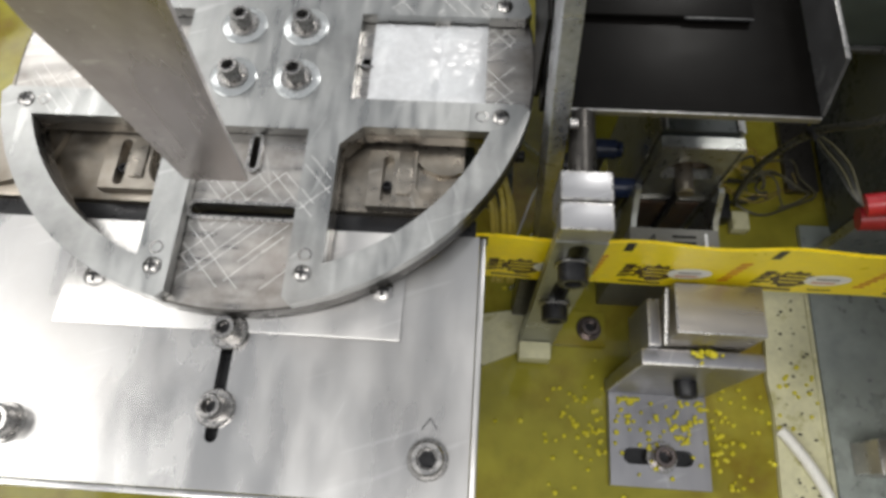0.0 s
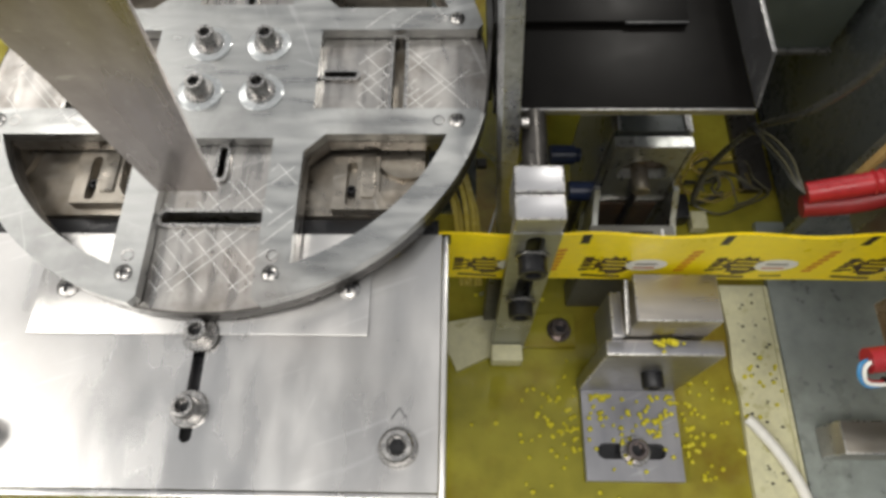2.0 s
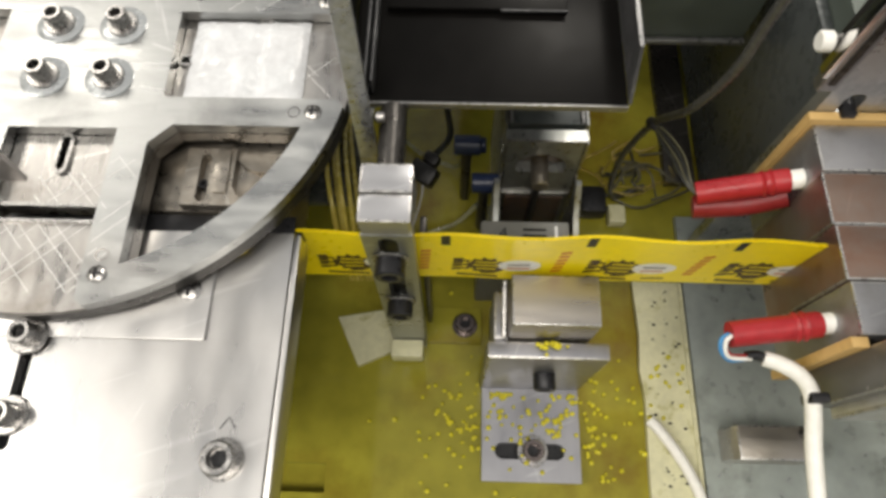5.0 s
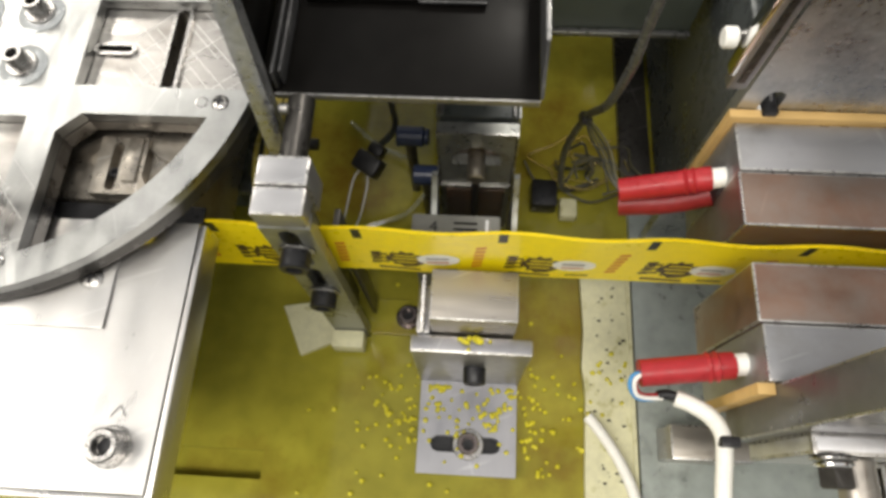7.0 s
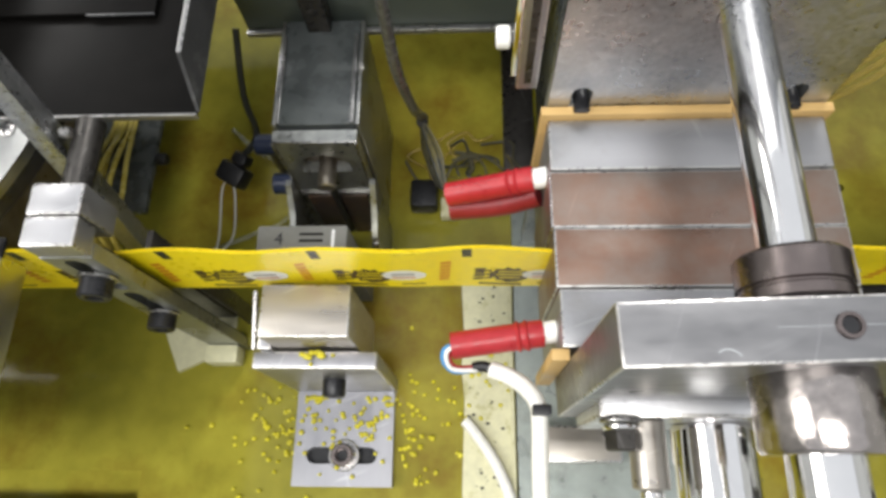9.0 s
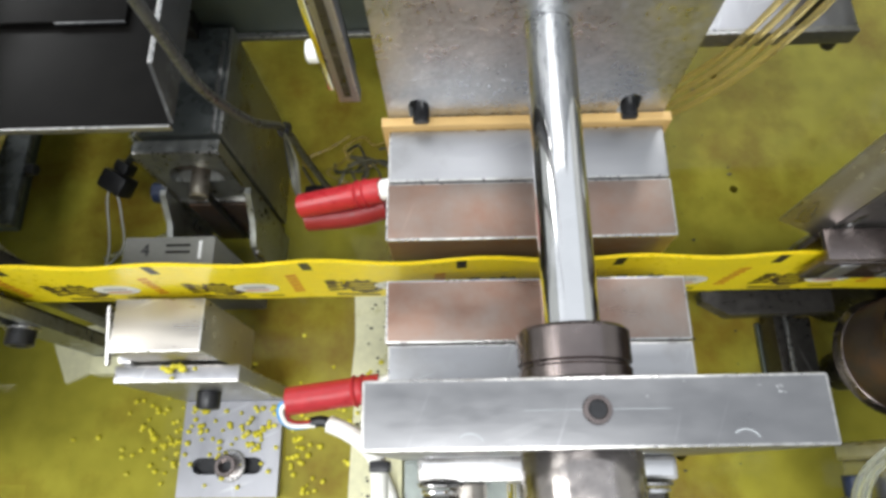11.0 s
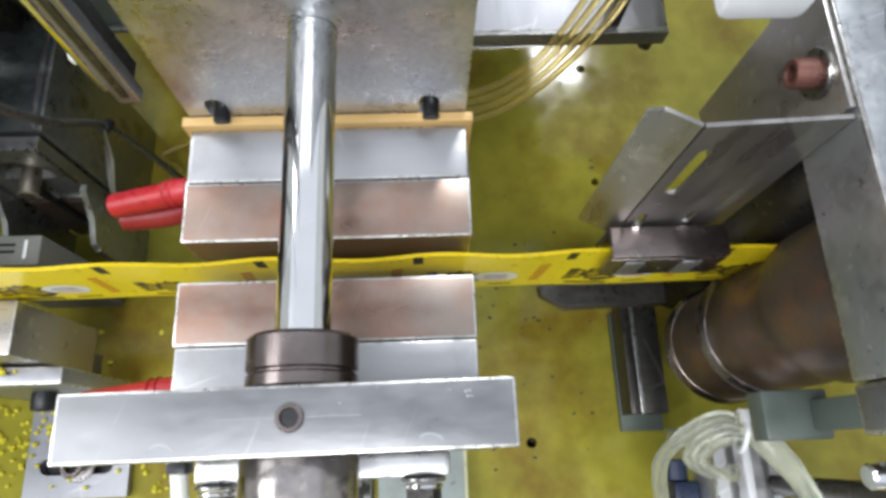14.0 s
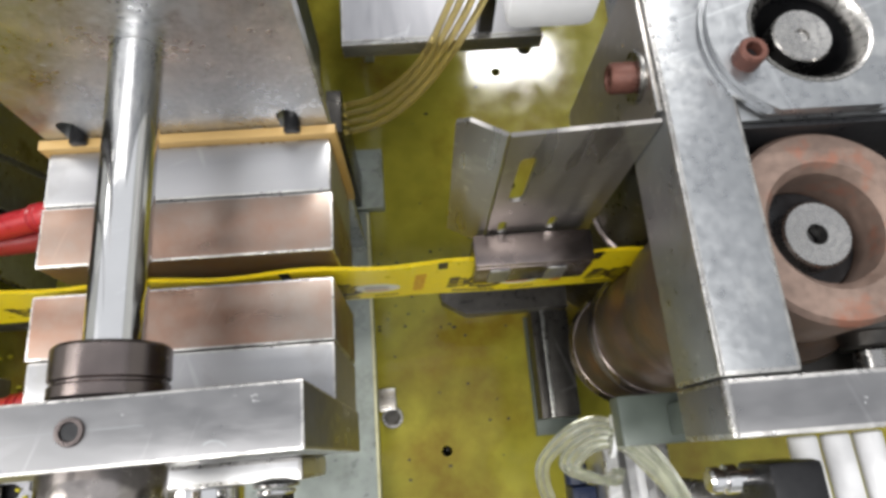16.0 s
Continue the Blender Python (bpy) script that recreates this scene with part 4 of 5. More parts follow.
part("heater_cable", pipe([(0.0730, -0.0335, 0.1210), (0.0790, -0.0360, 0.1220), (0.0850, -0.0400, 0.1220), (0.0895, -0.0455, 0.1190), (0.0905, -0.054, 0.116), (0.0905, -0.075, 0.110), (0.0915, -0.14, 0.100), (0.0920, -0.30, 0.09)], 0.0031, 12), WHITE, car, "white heater cable")
part("cable_clip", box(0.0875, 0.0945, -0.0500, -0.0460, 0.1140, 0.1230, 0.001), BLACK, car)
gr = thing("cylinder_stand", (0.148, -0.2, 0), "aluminium stand under the press cylinders", "stand")
part("stand_block", box(0.1050, 0.1900, -0.34, -0.30, 0.005, 0.2200, 0.002), ALU, gr)
bs = thing("base_block", (0.118, -0.04, 0.005), "pale aluminium stop block on the press base plate", "block")
part("block", box(0.0985, 0.1380, -0.0490, -0.0320, 0.0051, 0.0300, 0.001), BLOCK, bs)
socket_bolt(bs, (0.1320, -0.0360, 0.0300), (0, 0, 1), 0.0030, 0.004, BLACK)

lead = thing("heater_leads", (0.05, 0.07, 0.1), "thin dark heater leads splaying from the black cable", "wires")
for i, m in enumerate((BLACKCABLE, GREYCABLE, BLACKCABLE, GREYCABLE)):
    o = 0.0007 * (i - 1.5)
    part("wire", pipe([(0.0450, 0.0900, 0.112), (0.0475 + o, 0.0830 + 0.5 * o, 0.114 + 2.0 * o), (0.0520 + 1.6 * o, 0.0700 + o, 0.117 + 1.5 * o), (0.0545 + o, 0.0590, 0.117 + o), (0.0575, 0.0525, 0.1165)], 0.0005, 6), m, lead)
part("cable_boot", rod((0.0448, 0.0945, 0.108), (0.0452, 0.0885, 0.1135), 0.0026), BLACK, lead)

# loose cable on the bed
solid("loose_white_cable", pipe([(0.0620, -0.0280, 0.0070), (0.0665, -0.0330, 0.0075), (0.0745, -0.0440, 0.0072), (0.0810, -0.0560, 0.0072), (0.0860, -0.0700, 0.0070), (0.0900, -0.0950, 0.0085), (0.0930, -0.14, 0.0085), (0.094, -0.26, 0.0085)], 0.0030, 12), WHITE,
      "white cable lying on the bed beside the strip", "cable")

# ---------- clutter behind the film ----------
solid("vertical_profile", box(0.0815, 0.0885, 0.0655, 0.0705, 0.1720, 0.36, 0.0006), BRACKET, "slotted aluminium profile hanging beside the press", "profile")
prof2 = thing("profile_bracket", (0.09, 0.08, 0), "dark steel bracket carrying the profile", "bracket")
part("post", box(0.0838, 0.0872, 0.0712, 0.0780, 0.176, 0.34, 0.0006), DARKSTEEL, prof2)
part("stay", box(0.0838, 0.0949, 0.0781, 0.0860, 0.250, 0.262, 0.0006), DARKSTEEL, prof2)
for z in (0.190, 0.232):
    part("fixing_screw", rod((0.0790, 0.0725, z), (0.0745, 0.0725, z), 0.0036), CERAMIC, prof2)
    part("fixing_screw", rod((0.0838, 0.0740, z), (0.0790, 0.0725, z), 0.0020), BOLT, prof2)
part("clip", box(0.0795, 0.0814, 0.0650, 0.0700, 0.180, 0.30, 0.0003), CHROME, prof2)
part("inner_slot", box(0.0838, 0.0862, 0.0650, 0.0654, 0.1760, 0.36, 0), DARKSTEEL, prof2)

solid("hanging_cable", pipe([(0.046, 0.052, 0.42), (0.0445, 0.0560, 0.260), (0.0440, 0.0575, 0.215), (0.0445, 0.0590, 0.190), (0.0455, 0.0720, 0.150), (0.0450, 0.0920, 0.110), (0.0430, 0.1020, 0.060), (0.0500, 0.1050, 0.012), (0.072, 0.1150, 0.006)], 0.0017, 12), HANGCABLE,
      "grey-black cable hanging down to the bed behind the film", "cable")
coil = thing("cable_coil", (0.07, 0.12, 0), "loose coil of dark and amber cables on the bed", "cable coil")
rnd = random.Random(11)
for i in range(11):
    cx, cy, r0 = 0.068 + rnd.uniform(-0.016, 0.014), 0.120 + rnd.uniform(-0.012, 0.012), rnd.uniform(0.010, 0.030)
    a0 = rnd.uniform(0, 360)
    pts = [(cx + r0 * rnd.uniform(0.9, 1.5) * math.cos(radians(a0 + 34 * j)), cy + r0 * rnd.uniform(0.5, 0.95) * math.sin(radians(a0 + 34 * j)), 0.003 + 0.0012 * i + rnd.uniform(0, 0.008)) for j in range(rnd.randint(5, 9))]
    part("cable_loop", pipe(pts, rnd.choice((0.0006, 0.0008, 0.0012)), 8, 8), (GREYCABLE, AMBER, GREYCABLE, BLACKCABLE)[i % 4], coil)
part("connector", box(0.030, 0.046, 0.092, 0.110, 0.003, 0.016, 0.003, turn=None), BLACK, coil)
part("terminal", box(0.048, 0.058, 0.088, 0.100, 0.002, 0.010, 0.001), STRIP, coil)

plug = thing("black_connector", (-0.06, 0.1, 0), "black Y-shaped connector with thin wires", "connector")
PM = Matrix.Translation((-0.064, 0.099, 0.045)) @ pose(0, 0, 0, 20, 0, -32)
part("body", box(-0.0080, 0.0080, -0.0055, 0.0060, -0.006, 0.006, 0.0025, turn=PM), BLACK, plug)
part("neck", box(-0.0045, 0.0045, 0.0062, 0.0130, -0.0045, 0.0045, 0.002, turn=PM), BLACK, plug)
part("lead", pipe([PM @ Vector((0, 0.013, 0)), PM @ Vector((0.003, 0.026, 0.004)), (-0.052, 0.130, 0.075), (-0.050, 0.152, 0.10)], 0.0018, 8), BLACKCABLE, plug)
for s in (-1, 1):
    part("wire", pipe([PM @ Vector((0.003 * s, -0.0055, 0)), PM @ Vector((0.005 * s, -0.014, -0.006)), (-0.078 + 0.004 * s, 0.074, 0.012), (-0.090, 0.062 + 0.003 * s, 0.001)], 0.0005, 6), SACHET, plug)
for (x, y, z) in ((-0.040, 0.108, 0.062), (-0.030, 0.088, 0.056)):
    bb = thing("blue_fitting", (x, y, 0), "dark blue push-in pneumatic fitting", "fitting", "blue fittings")
    part("body", rod((x - 0.007, y, z), (x + 0.0075, y, z), 0.0055), BLUE, bb)
    part("collar", rod((x + 0.0076, y, z), (x + 0.0105, y, z), 0.0044), BLUE, bb)
    part("stem", rod((x, y, 0), (x, y, z - 0.004), 0.003), DARKSTEEL, bb)
tubes = thing("tube_bundle", (-0.09, 0.07, 0.06), "bundle of thin amber tubes along the bed", "tubes")
for i, (o, lift) in enumerate(((0.0, 0.0), (0.0042, -0.006), (0.0078, 0.003), (0.0128, -0.002), (0.0165, -0.009))):
    part("tube", pipe([(-0.0965 + 0.6 * o, 0.0300, 0.060), (-0.0980 + 0.6 * o, 0.0370, 0.096 + lift), (-0.1005 + 0.65 * o, 0.0500, 0.110 + lift), (-0.1045 + 0.7 * o, 0.0660, 0.106 + lift), (-0.1080 + 0.7 * o, 0.0840, 0.0975 + 0.5 * lift), (-0.1095 + 0.6 * o, 0.1050, 0.0870), (-0.1100 + 0.6 * o, 0.1400, 0.0843)], 0.0012, 8, 8), YTUBE, tubes)
solid("clear_tube", pipe([(-0.085, 0.045, 0.003), (-0.055, 0.060, 0.004), (-0.030, 0.066, 0.010), (-0.026, 0.082, 0.04)], 0.0012, 8), TUBE, "thin clear tube on the bed", "tube", "clear tubes")
solid("clear_tube", pipe([(-0.088, 0.070, 0.004), (-0.066, 0.078, 0.006), (-0.045, 0.084, 0.012), (-0.033, 0.088, 0.030)], 0.0014, 8), TUBE, "thin clear tube on the bed", "tube", "clear tubes")
solid("clear_tube", pipe([(-0.086, 0.152, 0.0035), (-0.066, 0.134, 0.006), (-0.046, 0.124, 0.010), (-0.040, 0.112, 0.050)], 0.0014, 8), TUBE, "thin clear tube on the bed", "tube", "clear tubes")
bn = thing("bed_bolt", (-0.0385, 0.0225, 0.0045), "socket bolt on the machine bed", "bolt")
part("bed_washer", rod((-0.0385, 0.0225, 0.0045), (-0.0385, 0.0225, 0.0060), 0.0072), COLLAR, bn)
socket_bolt(bn, (-0.0385, 0.0225, 0.0060), (0, 0, 1), 0.0055, 0.006, COLLAR)
solid("dark_foot_plate", box(-0.068, -0.029, 0.0125, 0.0330, 0.0002, 0.0045, 0.0006), BED, "olive painted foot plate on the bed", "plate")

# ---------- right hand feed unit ----------
UZ = 0.2190
unit = thing("feed_roller_frame", (0.33, 0.02, 0), "scratched galvanised feed roller frame", "roller frame")
part("cheek", box(0.2880, 0.3065, -0.0330, 0.2200, 0.1920, UZ, 0.0012), CHEEK, unit, "scratched galvanised cheek plate")
part("worn_edge", box(0.2878, 0.2890, -0.0328, 0.2190, UZ - 0.0009, UZ + 0.0002, 0.0004), WORN, unit, "bright worn edge")
part("worn_edge", box(0.2884, 0.2896, -0.0455, -0.0335, UZ - 0.0012, UZ - 0.0001, 0.0004), WORN, unit, "bright worn edge")
part("recess_skirt", box(0.3067, 0.4400, 0.0268, 0.0283, 0.1822, UZ - 0.0020, 0.0003), BLACK, unit, "black recess wall")
part("cross_bar", box(0.2880, 0.4600, -0.0460, -0.0333, 0.1920, UZ - 0.0003, 0.0012), PLATE, unit, "grey aluminium cross bar")
part("side_tab", box(0.2848, 0.3064, -0.0465, -0.0310, 0.1410, 0.1510, 0.0010), HOUSING, unit, "dull greenish tab plate")
part("tab_stay", box(0.3000, 0.3060, -0.0440, -0.0345, 0.1512, 0.1918, 0.0008), HOUSING, unit)
tp = [(0.3068, 0.0285), (0.4600, 0.0285), (0.4600, 0.2200), (0.3068, 0.2200)]
part("top_plate", sheet(tp, [arc(0.3275, 0.0515, 0.0140, 0, 345, 23)], UZ - 0.018, UZ - 0.001), CHEEK, unit, "galvanised top plate")
part("inner_web", sheet(rect(0.3066, 0.4600, -0.0332, 0.0284), [arc(0.3258, 0.0018, 0.0262, 0, 350, 35)], 0.1780, 0.1820), DARKSTEEL, unit)
part("post", box(0.4400, 0.4600, -0.03, 0.0280, 0.0, UZ - 0.02, 0.001), ALU, unit)
part("post", box(0.4200, 0.4600, 0.1700, 0.2200, 0.0, 0.2005, 0.001), CAST, unit)
for r, z0, z1 in ((0.0274, UZ + 0.0001, UZ + 0.0014), (0.0262, UZ + 0.0015, UZ + 0.0034)):
    cut = math.degrees(math.asin((0.0515 - 0.0287) / r))
    cover = sheet(arc(0.3275, 0.0515, r, -cut, 180 + cut, 56), [arc(0.3275, 0.0515, 0.0150 if z1 > UZ + 0.002 else 0.0142, 0, 352, 45)], z0, z1)
    part("bearing_cover", cover, CHEEK, unit, "flat-sided turned bearing cover")
part("bore_chamfer", lathe((0.3275, 0.0515, UZ - 0.001), (0.3275, 0.0515, 1), [(0.0126, 0), (0.0128, 0.0020), (0.0150, 0.0046), (0.0158, 0.0048), (0.0160, 0.0044)], 48), BOLT, unit, "bright bore chamfer")
part("shaft_end", lathe((0.3275, 0.0515, UZ - 0.010), (0.3275, 0.0515, 1), [(0, 0.0092), (0.0018, 0.0094), (0.0020, 0.0102), (0.0074, 0.0105), (0.0078, 0.0100), (0.0078, 0)], 36), BOLT, unit)
# black cup puts the bore's inner shade into the colour
part("bore_shade_cup", lathe((0.3275, 0.0515, UZ - 0.030), (0.3275, 0.0515, 1), [(0, 0), (0.0138, 0), (0.0138, 0.0288)], 36), BLACK, unit)
socket_bolt(unit, (0.3090, 0.0430, UZ + 0.0034), (0, 0, 1), 0.0036, 0.0048, RUSTBOLT)
part("side_plate", box(0.2862, 0.2878, 0.0325, 0.0755, 0.1410, 0.2183, 0.0005), BLOCK, unit, "pale grey upright side plate")
socket_bolt(unit, (0.2861, 0.0475, 0.2100), (-1, 0, 0), 0.0042, 0.0064, RUSTBOLT, washer=0.0072)
roller = thing("lower_feed_roller", (0.3235, 0, 0), "rusty stacked feed roller on a vertical shaft", "roller")
part("roller_body", lathe((0.3235, -0.0010, 0.0450), (0.3235, -0.0010, 1), [(0, 0), (0.0240, 0), (0.0262, 0.003), (0.0262, 0.030), (0.0250, 0.032), (0.0250, 0.044), (0.0262, 0.046), (0.0262, 0.074), (0.0245, 0.077), (0.0245, 0.090), (0.0275, 0.095), (0.0280, 0.097), (0.0280, 0.140), (0.0272, 0.142), (0, 0.142)], 48), RUST, roller, "rusty turned roller body")
for z in (0.0470, 0.0860):
    part("steel_rim", lathe((0.3235, -0.0010, z), (0.3235, -0.0010, 1), [(0.0263, 0), (0.0280, 0.0004), (0.0284, 0.0012), (0.0276, 0.0024), (0.0268, 0.0058), (0.0263, 0.0060)], 48), COLLAR, roller, "dark polished steel rim")
part("top_ring", lathe((0.3258, 0.0018, 0.1900), (0.3258, 0.0018, 1), [(0.0145, 0), (0.0252, 0), (0.0252, 0.0220), (0.0240, 0.0236), (0.0165, 0.0236), (0.0145, 0.0210), (0.0145, 0)], 48), RUSTRING, roller, "pinkish rusty top ring")
# solid black plug paints the shade down inside the ring
part("ring_shade_plug", rod((0.3258, 0.0018, 0.1755), (0.3258, 0.0018, 0.1990), 0.0144), BLACK, roller)
part("shaft_end", lathe((0.3268, 0.0018, 0.1991), (0.3268, 0.0018, 1), [(0.0026, 0.0010), (0.0028, 0.0062), (0.0084, 0.0066), (0.0090, 0.0058), (0.0090, 0)], 36), BOLT, roller, "scratched shaft end with a round socket")
part("shaft_socket", rod((0.3268, 0.0018, 0.1992), (0.3268, 0.0018, 0.2000), 0.0024), BLACK, roller)
part("axle", rod((0.3235, -0.0010, 0.0), (0.3235, -0.0010, 0.0449), 0.010), DARKSTEEL, roller)
roller2 = thing("upper_feed_roller", (0.3275, 0.0515, 0), "dark feed roller on a vertical shaft behind the film", "roller")
part("roller_body", lathe((0.3275, 0.0515, 0.0), (0.3275, 0.0515, 1), [(0, 0), (0.0250, 0), (0.0250, 0.090), (0.0262, 0.092), (0.0262, 0.170), (0.0250, 0.172), (0, 0.172)], 48), DARKSTEEL, roller2, "blackened roller body")
part("shaft", rod((0.3275, 0.0515, 0.1722), (0.3275, 0.0515, 0.1880), 0.0078), BOLT, roller2)
part("steel_rim", lathe((0.3275, 0.0515, 0.1000), (0.3275, 0.0515, 1), [(0.0263, 0), (0.0276, 0.0006), (0.0276, 0.0032), (0.0263, 0.0038)], 48), COLLAR, roller2)
knob = thing("pressure_screw", (0.345, -0.028, 0), "steel pressure screw behind the cross bar", "screw")
part("screw", rod((0.3440, -0.0332, 0.1880), (0.3440, -0.0262, 0.1880), 0.0042), BOLT, knob)
part("screw_head", rod((0.3440, -0.0262, 0.1880), (0.3440, -0.0215, 0.1880), 0.0075), DARKSTEEL, knob, "blackened knurled head")

# bent sheet guide and clamp
sg = thing("bent_sheet_guide", (0.26, 0.03, 0.13), "bent dull sheet steel film guide", "sheet guide")


def wall_sheet(a, b, z0, z1, thick, holes=(), lean=0.0):
    a, b = Vector((*a, 0)), Vector((*b, 0))
    d = b - a
    m = Matrix.Translation((a.x, a.y, 0)) @ pose(0, 0, 0, 0, 0, math.degrees(math.atan2(d.y, d.x)))
    t = Matrix(((1, 0, 0, 0), (0, 0, -1, 0), (0, 1, 0, 0), (0, 0, 0, 1)))
    return sheet([(0, z0), (d.length, z0), (d.length, z1), (0.0035, z1), (0, z1 - 0.0035)] if lean else rect(0, d.length, z0, z1), holes, 0, thick, turn=m @ t)


part("wing", wall_sheet((0.2370, 0.0362), (0.2492, 0.0296), 0.1350, 0.2170, 0.0012, lean=1.0), GUIDE, sg, "angled sheet wing")
part("web", wall_sheet((0.2494, 0.0296), (0.2876, 0.0312), 0.1350, 0.2170, 0.0012, [slot(0.0066, 0.1885, 0.0130, 0.0024, 90), slot(0.0050, 0.1500, 0.0040, 0.0015, 90), slot(0.0225, 0.1500, 0.0040, 0.0015, 90)]), GUIDE, sg, "slotted sheet web")
clamp = thing("film_clamp", (0.265, 0.02, 0.12), "dark steel clamp block over the film edge", "clamp")
part("front_jaw", box(0.2445, 0.2865, 0.0158, 0.0190, 0.1240, 0.1430, 0.0012), COLLAR, clamp)
part("rear_jaw", box(0.2445, 0.2865, 0.0252, 0.0280, 0.1240, 0.1430, 0.0012), COLLAR, clamp)
part("bridge", box(0.2445, 0.2865, 0.0162, 0.0276, 0.1432, 0.1462, 0.0008), COLLAR, clamp)
for x in (0.2535, 0.2740):
    part("bright_pad", box(x - 0.0036, x + 0.0036, 0.0150, 0.0157, 0.1270, 0.1425, 0.0005), BRACKET, clamp, "bright rubbed pad")
lower = thing("lower_film_rail", (0.27, 0.02, 0), "dark steel rail with a pointed tip under the film", "rail")
part("rail_bar", sheet([(0.2345, 0.0300), (0.2355, 0.0255), (0.2470, 0.0185), (0.2960, 0.0195), (0.2960, 0.0300)], [], 0.0480, 0.0560), DARKSTEEL, lower)
part("rail_back", box(0.2450, 0.2960, 0.0302, 0.0330, 0.0400, 0.0700, 0.0008), DARKSTEEL, lower)
part("plate", box(0.2835, 0.2883, -0.0310, 0.0255, 0.0, 0.0220, 0.0008), DARKSTEEL, lower, "dark upright plate")
part("plate_edge", box(0.2885, 0.2905, -0.0308, 0.0253, 0.0042, 0.0225, 0.0004), REARSTEEL, lower, "scuffed grey plate edge")
part("plate", box(0.2907, 0.3040, -0.0308, 0.0253, 0.0042, 0.0190, 0.0008), DARKSTEEL, lower, "dark oily plate")
part("foot", box(0.2825, 0.3055, -0.0390, 0.0255, 0.0002, 0.0040, 0.0006), HOUSING, lower)
part("stay", box(0.2864, 0.2960, 0.0256, 0.0300, 0.0, 0.0478, 0.0006), DARKSTEEL, lower)
# pneumatic cylinder, tubes and fittings
cyl = thing("pneumatic_cylinder", (0.31, -0.1, 0), "grey aluminium profile air cylinder with blue fitting", "air cylinder")
part("profile", box(0.2960, 0.3240, -0.26, -0.0470, 0.035, 0.0800, 0.0012), ALU, cyl)
for x in (0.3035, 0.3105, 0.3175):
    part("groove", box(x - 0.0016, x + 0.0016, -0.26, -0.0480, 0.0801, 0.0812, 0.0003), TRAYEDGE if x != 0.3105 else WHITEPLASTIC, cyl)
part("end_cap", box(0.2950, 0.3250, -0.0468, -0.0390, 0.033, 0.0850, 0.0015), ALU, cyl)
part("mount", box(0.2980, 0.3220, -0.24, -0.20, 0.0, 0.0348, 0.001), DARKSTEEL, cyl)
part("blue_collar", rod((0.2890, -0.0530, 0.0560), (0.2890, -0.0620, 0.0560), 0.0052), BLUE, cyl, "blue push-in collar")
part("blue_body", box(0.2850, 0.2955, -0.0720, -0.0622, 0.048, 0.0640, 0.001), BLUE, cyl)
hoses = thing("clear_hose_bundle", (0.29, -0.05, 0.03), "clear pneumatic hoses looped and held by a cable tie", "hoses")
for i in range(5):
    o = 0.0022 * i
    if i < 2:   # the outer hoses drop to the bed side, the inner ones turn back to the cylinder
        start = [(0.2860 + o, -0.0860, 0.050), (0.2725 + o, -0.0700, 0.078 + o), (0.2650 + o, -0.0530, 0.103 + o)]
    else:
        start = [(0.2955 + o * 0.3, -0.0560, 0.088 + o), (0.2840 + o, -0.0575 - o * 0.2, 0.096 + o), (0.2690 + o, -0.0520 - o * 0.2, 0.108 + o)]
    part("hose", pipe(start + [(0.2705 + o * 0.8, -0.0425 - o * 0.9, 0.118), (0.2800 + o * 0.4, -0.0372 - o, 0.1230), (0.2890 + o * 0.3, -0.0380 - o, 0.1240), (0.2990, -0.0450 - o * 1.1, 0.1260), (0.3080, -0.0580 - o * 1.1, 0.1260), (0.3160, -0.0800 - o, 0.1240), (0.3230, -0.13, 0.12), (0.33, -0.22, 0.11)], 0.0015, 10), TUBE, hoses)
part("cable_tie", lathe((0.2886, -0.0425, 0.1240), (0.2960, -0.0440, 0.1250), [(0.0068, 0), (0.0078, 0), (0.0078, 0.0014), (0.0068, 0.0014), (0.0068, 0)], 20), WHITEPLASTIC, hoses, "white cable tie")
part("tie_head", box(0.2880, 0.2905, -0.0400, -0.0355, 0.1270, 0.1320, 0.0006), WHITEPLASTIC, hoses)
wp = thing("white_pipe_rack", (0.355, -0.1, 0), "white plastic air pipes in front of the cross bar", "pipes")
for i in range(3):
    part("pipe", rod((0.3415 + 0.0105 * i, -0.0475, 0.1500), (0.3450 + 0.0110 * i, -0.26, 0.1500), 0.0043), WHITEPLASTIC, wp)
part("clip", box(0.3360, 0.3700, -0.2200, -0.2100, 0.0, 0.1455, 0.001), DARKSTEEL, wp)
ft = thing("air_fitting", (0.3, -0.06, 0), "nickel air fitting on a black valve", "fitting")
part("barrel", lathe((0.3010, -0.0570, 0.1700), (0.32, -0.0570, 0.1700), [(0, 0), (0.0030, 0), (0.0036, 0.0008), (0.0036, 0.0030), (0.0028, 0.0034), (0.0028, 0.0044), (0.0040, 0.0048), (0.0040, 0.0078), (0.0024, 0.0082), (0.0024, 0.0140), (0, 0.0140)], 24), CHROME, ft)
part("valve", box(0.3140, 0.3290, -0.0720, -0.0530, 0.1600, 0.1800, 0.002), BLACK, ft)
part("stem", rod((0.3210, -0.0640, 0.0), (0.3210, -0.0640, 0.1598), 0.004), DARKSTEEL, ft)

# rear right: sheet plate, hoses, cover
nut = thing("hold_down_nut", (0.2035, -0.0165, 0), "pale clamp block with a nut at the base plate edge", "clamp")
part("block", box(0.1992, 0.2085, -0.0200, -0.0085, 0.0003, 0.0062, 0.0008), BLOCK, nut, "pale clamp block")
part("washer", rod((0.2060, -0.0235, 0.0003), (0.2060, -0.0235, 0.0016), 0.0058), BOLT, nut)
